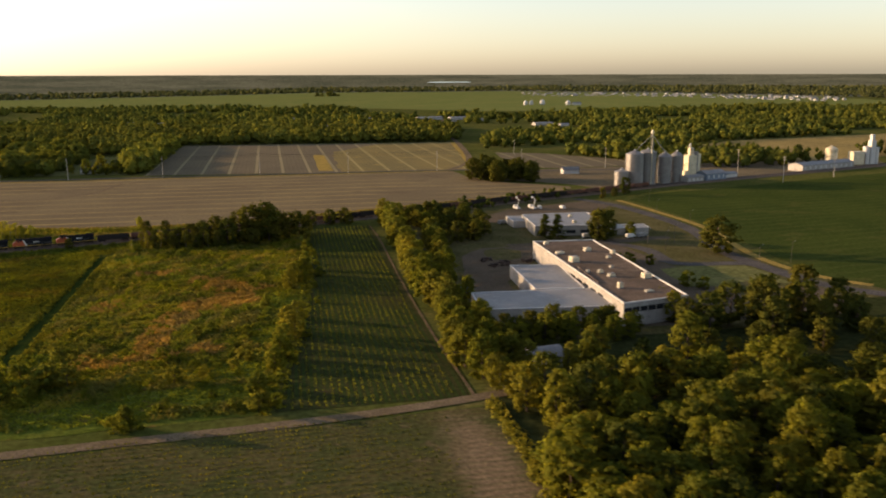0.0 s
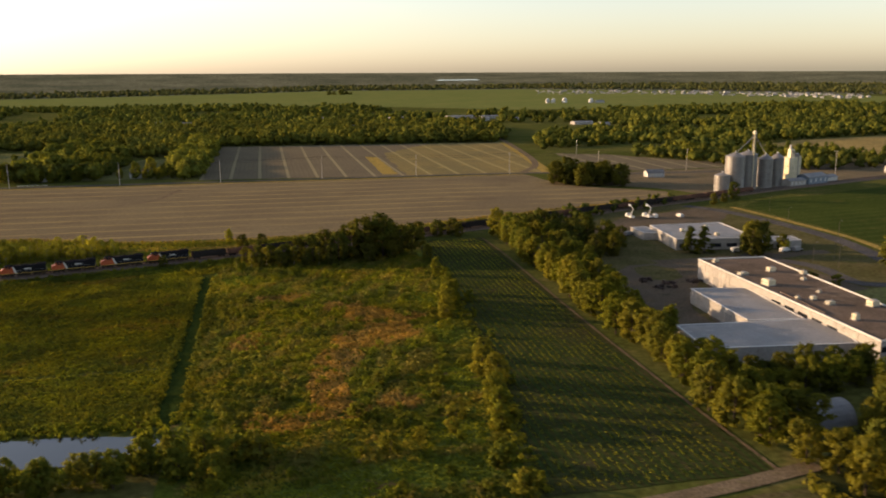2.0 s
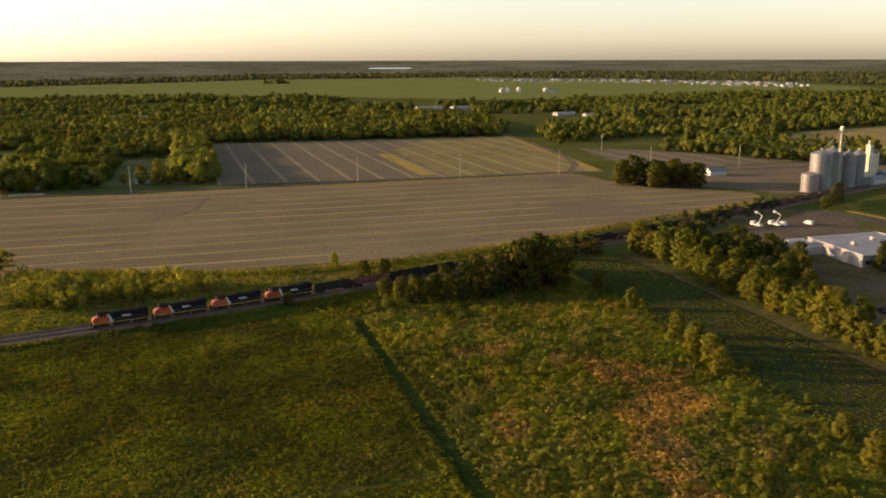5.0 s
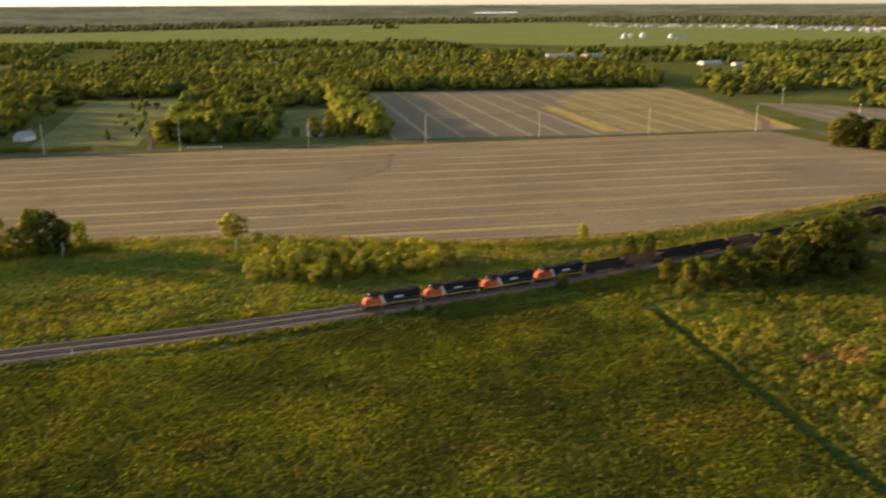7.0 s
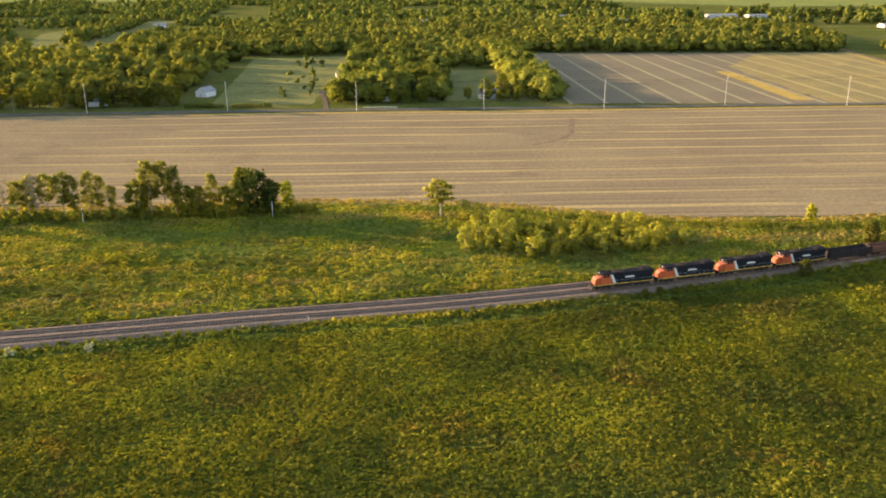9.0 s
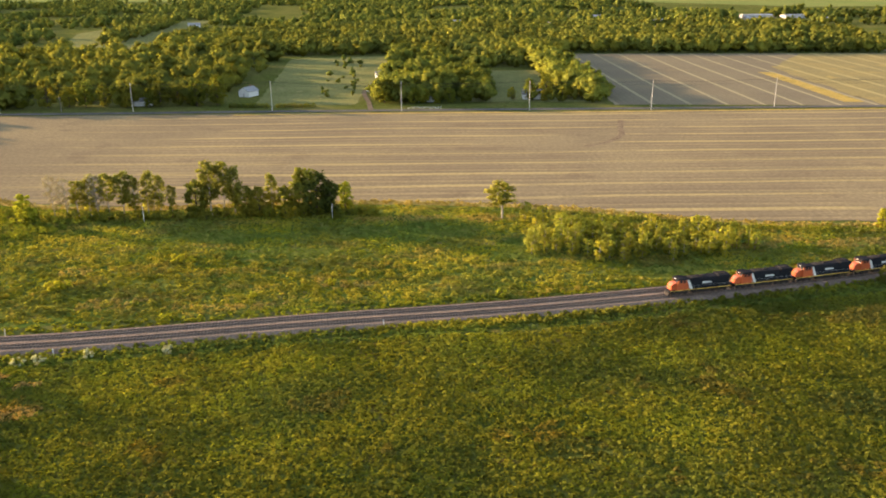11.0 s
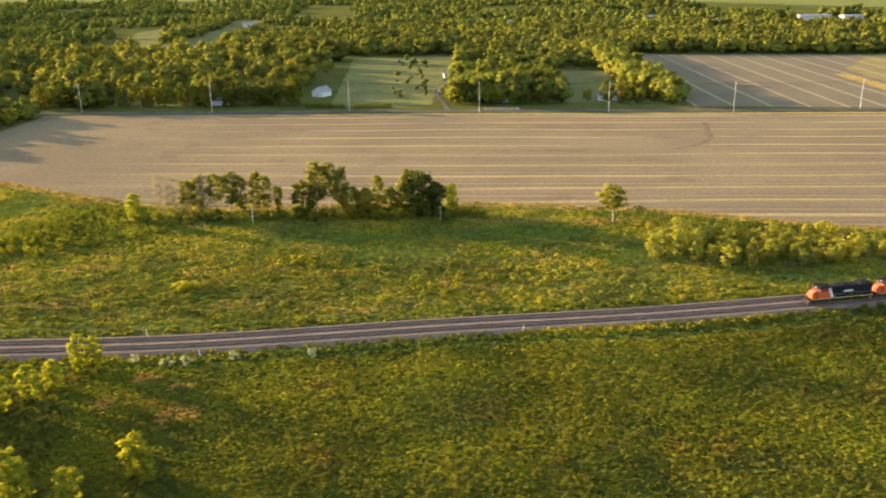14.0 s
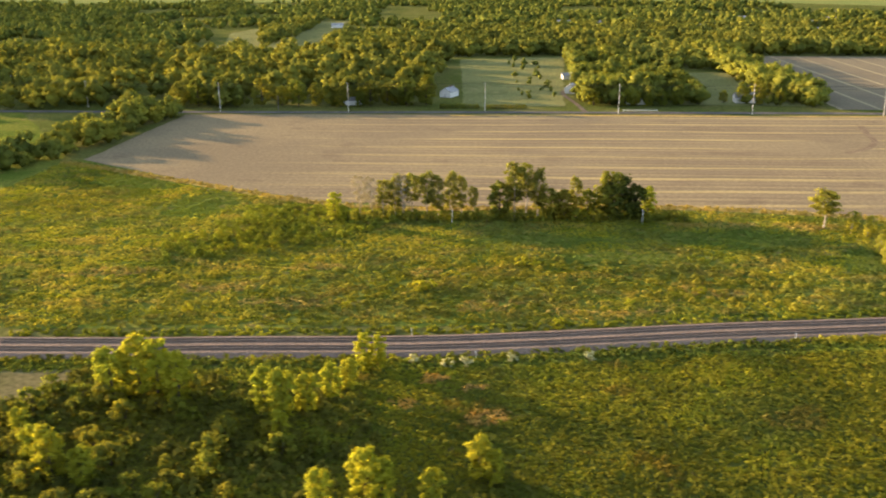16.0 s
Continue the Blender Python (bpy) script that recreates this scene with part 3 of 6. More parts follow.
for s in range(3):
    kind("willow", "willow", "bushy willow with pale trunks showing below", "tree", "willow thicket", M_leaf_willow, M_paletrunk,
         crown_arrays(50 + s, round_crown(0.7, 7.4 + 0.5 * s, 2.5, 0.62), 52, 0.54, 28, 0.24), trunk_mesh(12 + s, 7, 0.16, 8, 2.4, 0.1))
for s in range(3):
    kind("slim", "slim_tree", "slender tree with a bare pale trunk", "tree", "trees at the field's edge", M_leaf_thin, M_paletrunk,
         crown_arrays(60 + s, round_crown(2.6 + 1.2 * s, 12.8, 1.9 + 0.25 * s, 0.6), 66, 0.78, 36, 0.22, core=0.36), trunk_mesh(15 + s, 11.5, 0.2, 9, 2.2, 0.3))
for s in range(2):
    kind("conifer", "conifer", "dark pointed conifer beside the building", "tree", "conifers", M_leaf_dark, M_bark,
         crown_arrays(70 + s, cone_crown(0.5, 11, 2.5), 60, 0.62, 34, 0.24), trunk_mesh(18 + s, 9, 0.22, 4, 1.5))
for s in range(3):
    kind("shrub", "shrub", "rounded green shrub in the scrub", "shrub", "shrubs", M_weed_lush, M_bark,
         crown_arrays(80 + s, round_crown(0.2, 3.4, 1.8, 0.5), 18, 0.62, 34, 0.22), trunk_mesh(21 + s, 2.6, 0.09, 5, 1.2, 0.15))
kind("meadowbush", "yellow_bush", "single bright yellow-green bush in the meadow", "shrub", "yellow bushes", M_leaf_yellow, M_bark,
     crown_arrays(85, round_crown(0.2, 3.0, 2.4, 0.5), 20, 0.66, 36, 0.22), trunk_mesh(23, 2.2, 0.09, 5, 1.2, 0.15))
for s in range(2):
    kind("darkshrub", "dark_shrub", "dark compact shrub on rough grass", "shrub", "dark shrubs", M_leaf, M_bark,
         crown_arrays(90 + s, round_crown(0.2, 4.0, 2.1, 0.5), 18, 0.72, 34, 0.24), trunk_mesh(24 + s, 3, 0.1, 5, 1.3, 0.15))


def forked_crown(u):
    """Two round heads side by side on one stem, as heights and reach."""
    return (5.2 + 6.6 * u, 3.0 * math.sin(math.pi * (0.12 + 0.8 * u)) ** 0.6)


kind("lone", "lone_tree", "lone tree with a spreading crown and pale trunk", "tree", "", M_leaf_thin, M_paletrunk,
     crown_arrays(66, forked_crown, 46, 0.72, 40, 0.26, core=0.55), trunk_mesh(19, 9.5, 0.26, 7, 3.0, 0.45))
kind("bare", "dead_tree", "thin dead tree with bare grey branches", "tree", "dead trees", M_deadtwig, M_paletrunk,
     crown_arrays(67, round_crown(3.0, 12.0, 2.2, 0.6), 44, 0.7, 34, 0.15, core=0.06), trunk_mesh(29, 12.0, 0.16, 14, 3.2, 0.25))

plant_rng = np.random.default_rng(99)


def plant(key, x, y, size=1.0, tall=None, label=""):
    """Sets one tree of a kind at its place; the pattern itself stands at the first place."""
    slot = KINDS[key][int(plant_rng.integers(len(KINDS[key])))]
    m = Matrix.LocRotScale((x, y, 0.0), Euler((0, 0, plant_rng.uniform(0, 6.28))), (size, size, tall if tall else size * plant_rng.uniform(0.9, 1.1)))
    if slot[1] == 0:
        slot[0].matrix_basis = m
        ob = slot[0]
    else:
        ob = copy_thing(slot[0], Matrix.Identity(4))
        ob.matrix_basis = m
    slot[1] += 1
    return tagged(ob, label)


def plant_in(poly, key, spacing, seed, lo, hi, keep=1.0):
    for x, y in zip(*scatter(poly, spacing, seed, keep)):
        plant(key, x, y, plant_rng.uniform(lo, hi))


def along(line, key, spacing, width, lo, hi, seed):
    g = np.random.default_rng(seed)
    pts = smooth_line(line, spacing)
    for x, y in pts:
        plant(key, x + g.uniform(-width, width), y + g.uniform(-width, width), g.uniform(lo, hi))


# the wood in the foreground, and the row between crop and factory
for x, y in zip(*scatter([(61, 192), (82, 187), (112, 185), (150, 183), (196, 172), (152, 128), (112, 100), (54, 104), (56, 150)], 8.4, 5)):
    plant("dark" if plant_rng.uniform() < 0.2 else "broad", x, y, plant_rng.uniform(0.72, 1.15), plant_rng.uniform(0.55, 1.0))
plant("broad", 118, 204, 1.0)
for x, y, s in ((88, 205, 0.75), (93, 209, 0.8), (82, 202, 0.55), (70, 205, 0.75)):
    plant("broad", x, y, s)
# Dark trees stand in for a shaded gap; their leaf colour holds the shade.
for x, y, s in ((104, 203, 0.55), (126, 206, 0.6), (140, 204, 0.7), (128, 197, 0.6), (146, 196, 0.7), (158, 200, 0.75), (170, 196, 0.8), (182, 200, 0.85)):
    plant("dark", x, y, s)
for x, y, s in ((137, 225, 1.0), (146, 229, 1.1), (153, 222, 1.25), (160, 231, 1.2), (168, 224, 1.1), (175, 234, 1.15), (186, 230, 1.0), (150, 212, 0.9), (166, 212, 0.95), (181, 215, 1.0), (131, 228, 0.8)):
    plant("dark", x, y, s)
plant("conifer", 156, 216, 1.3), plant("conifer", 172, 218, 1.2)
along([(60, 194), (58, 215), (60, 240), (62, 275), (63, 310), (67, 350), (70, 390), (72, 420), (70, 446)], "broad", 5.6, 2.2, 0.62, 1.0, 6)
along([(67, 205), (69, 240), (71, 280), (73, 310), (80, 340), (84, 380), (88, 420), (86, 448)], "broad", 7.0, 3.0, 0.55, 0.85, 7)
along([(70, 232), (80, 233), (95, 234), (106, 233), (113, 232)], "dark", 2.6, 1.6, 0.52, 0.7, 8)
along([(66, 222), (76, 224), (92, 226), (110, 225)], "broad", 6.0, 2.0, 0.55, 0.75, 41)
plant("conifer", 84, 228, 0.75), plant("conifer", 91, 226, 0.7), plant("conifer", 78, 231, 0.7)
plant_in([(84, 372), (112, 372), (120, 405), (116, 440), (88, 450)], "dark", 9.5, 9, 0.6, 1.0)
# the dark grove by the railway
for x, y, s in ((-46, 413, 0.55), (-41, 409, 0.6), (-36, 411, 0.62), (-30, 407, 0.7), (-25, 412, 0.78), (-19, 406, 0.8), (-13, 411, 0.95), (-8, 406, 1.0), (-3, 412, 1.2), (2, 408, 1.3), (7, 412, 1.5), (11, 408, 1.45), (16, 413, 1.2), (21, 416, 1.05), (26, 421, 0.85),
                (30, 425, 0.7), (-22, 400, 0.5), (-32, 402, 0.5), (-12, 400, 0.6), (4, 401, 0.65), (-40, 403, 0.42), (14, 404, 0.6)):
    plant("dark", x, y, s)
for x, y, s in ((-44, 405, 0.55), (-38, 405, 0.6), (-33, 404, 0.6), (-27, 403, 0.62), (-17, 401, 0.6), (-50, 398, 0.5)):
    plant("slim", x, y, s)
for x, y, s in ((-47, 437, 0.6), (-39, 440, 0.55), (34, 444, 0.7), (44, 448, 0.75), (52, 450, 0.7), (54, 445, 0.55)):
    plant("dark", x, y, s)
# trees at the near edge of the stubble field
for k, x, y, s in (("yellow", -333, 491, 0.95), ("yellow", -330, 490, 0.6), ("bare", -325, 497, 1.1), ("bare", -321, 498, 1.2), ("slim", -317, 497, 1.05), ("slim", -313, 497, 1.2), ("bare", -310, 496, 1.15), ("slim", -307, 498, 1.15), ("slim", -302, 498, 1.25),
                   ("slim", -298, 497, 1.2), ("slim", -294, 499, 1.15), ("slim", -290, 500, 1.05), ("slim", -286, 500, 0.75), ("broad", -277, 497, 0.98), ("slim", -272, 496, 1.42), ("slim", -268, 498, 1.32), ("slim", -264, 497, 1.25),
                   ("broad", -260, 495, 0.82), ("broad", -255, 494, 0.7), ("slim", -251, 496, 1.1), ("broad", -247, 497, 0.72), ("broad", -240, 495, 1.15), ("dark", -236, 496, 1.3), ("dark", -231, 495, 0.85), ("yellow", -226, 499, 0.9), ("yellow", -53, 462, 0.62)):
    plant(k, x, y, s)
for x, y in zip(np.linspace(-332, -216, 40), 492 + plant_rng.uniform(-3, 3, 40)):
    plant("darkshrub", x, y, plant_rng.uniform(0.5, 0.95))
plant("lone", -173, 482, 1.6, 1.05)
plant("willow", -166, 478, 0.85), plant("willow", -160, 477, 0.75), plant("willow", -163, 473, 0.6)
# the willow thicket
plant_in([(-172, 446), (-150, 436), (-114, 436), (-100, 446), (-104, 456), (-150, 470), (-165, 462)], "willow", 4.6, 12, 0.42, 0.9)
# yellow-green trees before the railway
for x, y, s in ((-358, 366, 1.15), (-353, 368, 1.3), (-349, 366, 1.2), (-344, 364, 1.0), (-326, 361, 0.85), (-322, 358, 0.95), (-318, 362, 0.85), (-314, 367, 0.75), (-311, 371, 0.65), (-309, 380, 0.75), (-306, 381, 0.65), (-284, 340, 0.75),
                (-282, 338, 0.6), (-303, 333, 0.9), (-300, 331, 0.8), (-292, 331, 0.7), (-357, 338, 0.9), (-362, 342, 0.75), (-351, 336, 0.75), (-310, 330, 0.7), (-370, 352, 0.6), (-321, 352, 0.6)):
    plant("yellow", x, y, s)
for x, y in zip(*scatter([(-400, 330), (-330, 325), (-310, 345), (-318, 362), (-345, 372), (-372, 368)], 6.0, 14, 0.85)):
    plant("darkshrub", x, y, plant_rng.uniform(0.6, 1.2))
# shrubs of the scrubland and along the crop
along([(4, 196), (10, 230), (18, 270), (24, 310), (27, 350), (29, 390)], "shrub", 15.0, 2.5, 0.5, 1.1, 15)
for x, y in zip(*scatter([(-58, 196), (-2, 196), (14, 300), (20, 380), (-50, 380)], 13.0, 16, 0.5)):
    plant("shrub" if plant_rng.uniform() < 0.7 else "darkshrub", x, y, plant_rng.uniform(0.35, 0.75))
for x, y, s in ((-27, 190, 1.35), (-31, 191, 0.8), (1, 194, 1.2), (1, 208, 1.2), (-24, 238, 1.0), (-2, 233, 1.05), (-5, 226, 0.75), (-20, 219, 1.0), (6, 226, 1.1), (-16, 258, 0.8), (-12, 262, 0.9), (-1, 257, 0.9), (-46, 222, 1.5), (-70, 222, 1.5), (-62, 218, 1.4), (-78, 220, 1.6), (-86, 218, 1.6), (-94, 216, 1.5), (-56, 213, 1.3), (-52, 222, 1.4), (-47, 226, 1.2)):
    plant("darkshrub", x, y, s)
for x, y, s in ((-128, 214, 0.55), (-121, 217, 0.6), (-113, 215, 0.6), (-106, 218, 0.62), (-99, 216, 0.6), (-93, 219, 0.6), (-87, 216, 0.65), (-80, 219, 0.6), (-74, 217, 0.62), (-68, 221, 0.66), (-62, 219, 0.6), (-57, 223, 0.62), (-51, 224, 0.55), (-54, 217, 0.5), (-64, 228, 0.45), (-28, 190, 0.42)):
    plant("broad", x, y, s, label="low bushy tree beside the pond")
plant("dark", -79, 414, 0.42), plant("shrub", -48, 400, 1.0)
for x, y, s in ((11, 258, 0.6), (13, 250, 0.66), (9, 240, 0.6), (8, 231, 0.62), (6, 224, 0.5), (15, 270, 0.55), (22, 333, 0.62), (19, 328, 0.55), (17, 318, 0.65), (15, 312, 0.55), (20, 322, 0.6), (23, 343, 0.5), (1, 209, 0.42), (2, 196, 0.42), (26, 372, 0.5), (28, 398, 0.5)):
    plant("broad", x, y, s, label="small leafy tree on the crop's edge")
for x, y, s in ((-196, 731, 0.75), (-189, 732, 0.6), (-182, 730, 0.7), (-174, 731, 0.8), (-368, 734, 0.9), (-356, 735, 0.8), (-116, 733, 0.6), (-105, 730, 0.7)):
    plant("broad", x, y, s, label="leafy tree before a house by the road")
# trees by the factory, the silos and the drive
for x, y, s in ((-470, 738, 1.1), (-458, 740, 1.25), (-444, 741, 1.35), (-433, 739, 1.0), (-418, 740, 1.3), (-406, 742, 1.1), (-395, 739, 1.2), (-384, 741, 0.9), (-374, 740, 1.25), (-350, 738, 1.2), (-340, 741, 1.1), (-328, 737, 1.15), (-316, 738, 1.2),
                (-164, 733, 1.0), (-152, 735, 0.85), (-135, 742, 0.55), (-123, 742, 0.9), (-112, 746, 1.0), (-100, 742, 0.9), (-214, 736, 1.15), (-204, 738, 1.2)):
    plant("broad", x, y, s, label="round leafy tree beside the county road")
for x, y in ((141, 381), (147, 380)):
    plant("conifer", x, y, 1.6, 1.05)
for k, x, y, s in (("dark", 163, 369, 1.15), ("dark", 168, 371, 1.1), ("broad", 165, 374, 1.0), ("darkshrub", 155, 319, 1.2), ("darkshrub", 152, 323, 0.9), ("shrub", 159, 278, 1.6), ("shrub", 163, 274, 1.3), ("broad", 135, 251, 0.7), ("shrub", 183, 374, 1.2), ("dark", 184, 378, 0.6), ("darkshrub", 163, 316, 1.0), ("broad", 132, 238, 0.75), ("dark", 244, 512, 0.8),
                   ("dark", 233, 505, 0.5), ("dark", 222, 498, 0.5)):
    plant(k, x, y, s)
plant("dark", 202, 329, 1.75, 1.35, "large dark round tree beside the drive")
plant_in([(162, 622), (172, 600), (200, 588), (216, 590), (212, 612), (186, 632)], "dark", 9.0, 17, 1.0, 1.3)


VILLAGE = ((325, 1474, 44, 18, 5), (372, 1458, 30, 15, 5), (300, 1424, 24, 12, 4), (454, 1250, 30, 14, 4.5), (476, 1218, 14, 10, 4), (345, 1395, 16, 11, 4), (395, 1400, 20, 12, 4), (92, 1502, 24, 12, 5), (214, 1468, 26, 12, 5), (10, 1365, 22, 11, 5), (30, 1362, 14, 9, 4.5),
           (153, 1396, 22, 11, 5), (121, 1278, 14, 9, 4.5), (-163, 1450, 20, 11, 5), (-120, 1445, 14, 9, 4))


def built_up(px, py):
    """Open ground round and before the village halls."""
    return any(abs(px - cx) < w * 0.65 + 4 and -62 < py - cy < 14 for cx, cy, w, d, h in VILLAGE)


def woods(name, poly, spacing, seed, lo, hi, lumps, material, label, category="woodland", keep=1.0, gaps=0.0, sprays=3, spread=1.15, fine=1.0):
    """Far trees that nobody could count: clumped crowns, one mesh a wood."""
    g = np.random.default_rng(seed)
    x, y = scatter(poly, spacing, seed, keep)
    V, F, N, n = [], [], [], 0
    base, tri = OCTA
    for px, py in zip(x, y):
        if built_up(px, py):
            continue
        if gaps and noise.noise(Vector((px / gaps, py / gaps, seed))) > (0.28 if gaps < 100 else 0.14):
            continue
        s = (lo + (hi - lo) * g.uniform(0, 1) ** 1.6) * (1 + 0.22 * noise.noise(Vector((px / 45, py / 45, seed + 3.0))))
        z0 = float(terrain_z(px, py))
        wide = g.uniform(0.8, 1.15)
        up = g.uniform(0.16, 0.94, lumps)
        up[0] = 0.45
        a = g.uniform(0, 6.28, lumps)
        d = s * wide * 0.36 * spread * np.sqrt(np.maximum(0.1, 1 - (2 * up - 0.95) ** 2)) * g.uniform(0.55, 1.05, lumps)
        r = s * spread ** 0.5 * fine * g.uniform(0.16, 0.27, lumps) * (1.4 if lumps < 4 else 1.0)
        d[0], r[0] = 0, s * spread ** 0.5 * 0.36
        c = np.stack([px + np.cos(a) * d, py + np.sin(a) * d, z0 + s * up], 1)
        squash = np.tile([1, 1, 0.82], (lumps, 1))
        squash[0] = 1, 1, 1.1
        core = r * (0.95 if sprays else 1.0)
        V.append((base[None] * (1 + g.uniform(-0.26, 0.26, (lumps, len(base), 1))) * (core[:, None] * squash)[:, None] + c[:, None]).reshape(-1, 3))
        F.append((tri[None] + n + len(base) * np.arange(lumps)[:, None, None]).reshape(-1, 3))
        n += len(base) * lumps
        away = c - np.array([px, py, z0 + s * 0.4])
        away /= np.linalg.norm(away, axis=1)[:, None] + 1e-9
        N.append((base[None] + 0.5 * away[:, None]).reshape(-1, 3))
        if sprays:
            k = sprays * lumps
            w = g.normal(size=(k, 3))
            w[:, 2] = np.abs(w[:, 2]) - 0.15
            w /= np.linalg.norm(w, axis=1)[:, None]
            V.append(leaf_cards(g, np.repeat(c, sprays, 0), w, np.repeat(r, sprays)[:, None] * g.uniform(0.7, 1.22, (k, 1)), s * 0.045 * g.uniform(0.6, 1.4, (k, 1))))
            F.append(n + np.arange(3 * k).reshape(-1, 3))
            N.append(np.repeat(w + 0.7 * np.repeat(away, sprays, 0) + g.normal(size=(k, 3)) * 0.2, 3, 0))
            n += 3 * k
    N = np.concatenate(N)
    N /= np.linalg.norm(N, axis=1)[:, None] + 1e-9
    ob = new(name, big_mesh(name, np.concatenate(V), np.concatenate(F), material, N))
    return tagged(ob, label, category, kind="stuff")


woods("hedge_wood", [(-92, 1010), (-66, 1014), (-70, 850), (-78, 722), (-90, 722), (-100, 780)], 8.0, 20, 11, 16, 14, M_woods_sun, "tall tree belt beside the striped field, sun painted into its leaves", sprays=16, fine=0.8)
woods("back_wood", [(-96, 905), (-66, 1016), (90, 994), (240, 976), (260, 1010), (300, 1180), (280, 1300), (0, 1330), (-300, 1330), (-440, 1250), (-440, 1090), (-300, 1020), (-205, 1022), (-145, 905)],
      11.0, 21, 10, 16, 13, M_woods, "dense mixed wood behind the harvested field", sprays=4, spread=1.3, fine=0.72)
woods("west_wood", [(-900, 740), (-475, 732), (-318, 738), (-320, 810), (-304, 1000), (-440, 1080), (-462, 1040), (-570, 1010), (-640, 1060), (-900, 1000)], 13.0, 22, 9.5, 20, 12, M_woods, "dense wood beyond the county road", gaps=60.0, sprays=12, fine=0.85)
woods("far_west_wood", [(-1500, 1040), (-580, 1060), (-572, 1175), (-608, 1340), (-566, 1560), (-480, 1570), (-470, 1450), (-300, 1340), (0, 1340), (290, 1330), (320, 1500), (200, 2080), (-560, 2200), (-1500, 2300)], 16.0, 23, 8, 14, 9, M_woods, "far rolling woodland", keep=0.8, gaps=160.0, sprays=0, spread=1.7, fine=0.8)
woods("clearing_trees", [(-522, 1150), (-536, 1215), (-558, 1340), (-556, 1520), (-528, 1560), (-512, 1470), (-505, 1250), (-504, 1170)], 12.0, 35, 9, 14, 8, M_woods, "tongue of trees in the grassy clearing", sprays=5)
woods("west_hedge", [(-466, 712), (-458, 706), (-466, 640), (-474, 582), (-500, 556), (-520, 560), (-492, 600), (-484, 660), (-490, 715)], 7.5, 24, 7, 13, 15, M_woods, "thick hedge along the stubble field", sprays=18, fine=0.8)
woods("farm_trees", [(-228, 742), (-180, 729), (-150, 733), (-140, 770), (-146, 900), (-205, 1000), (-210, 880), (-215, 800)], 10.5, 25, 10, 17, 18, M_woods, "leafy trees round the farmstead", sprays=16, fine=0.8)
woods("farm_trees_small", [(-128, 730), (-84, 724), (-86, 770), (-116, 760)], 8.0, 26, 5, 9, 6, M_leaf_dark, "dark garden trees round the house", sprays=12)
woods("lawn_trees", [(-262, 770), (-232, 736), (-224, 820), (-235, 1000), (-258, 1000)], 15.0, 27, 3, 7, 5, M_woods, "small young trees on the lawn", keep=0.6)
woods("east_wood", [(245, 860), (300, 815), (400, 800), (545, 890), (740, 930), (1050, 980), (1600, 1290), (1500, 1620), (1120, 1720), (800, 1630), (670, 1600), (520, 1520), (440, 1600), (360, 1560), (320, 1330), (430, 1300), (480, 1180), (300, 1020)],
      14.0, 28, 8, 14, 10, M_woods, "wide woodland behind the silos", keep=0.9, gaps=130.0, sprays=0, spread=1.6, fine=0.8)
woods("silo_wood", [(300, 800), (340, 690), (380, 640), (420, 625), (500, 650), (480, 680), (470, 740), (420, 800)], 11.0, 29, 9, 14, 5, M_woods, "trees behind the grain elevator", sprays=10)
woods("bean_wood", [(560, 690), (640, 680), (800, 760), (760, 800), (640, 740)], 12.0, 30, 10, 15, 4, M_leaf_dark, "dark wood beside the golden field")
woods("rail_wood", [(96, 452), (140, 478), (190, 500), (212, 515), (208, 522), (150, 505), (90, 478)], 7.0, 31, 3.5, 7, 5, M_leaf_dark, "low dark scrub along the railway")
woods("far_wood", [(-2600, 2450), (-1700, 3010), (-755, 2960), (309, 3310), (999, 3240), (1480, 2880), (1800, 2420), (1850, 2000), (1900, 1750), (3000, 2000), (2700, 2500), (2000, 3150), (1200, 3500), (300, 3600), (-800, 3250), (-1800, 3250), (-2700, 2700)], 22, 32, 8, 12, 3, M_farwood_haze, "far woodland below the horizon", keep=0.9, sprays=0, spread=2.2)
woods("field_copse", [(250, 2900), (330, 2890), (335, 2930), (255, 2940)], 16, 33, 13, 22, 6, M_leaf_dark, "dark copse in the far green field")

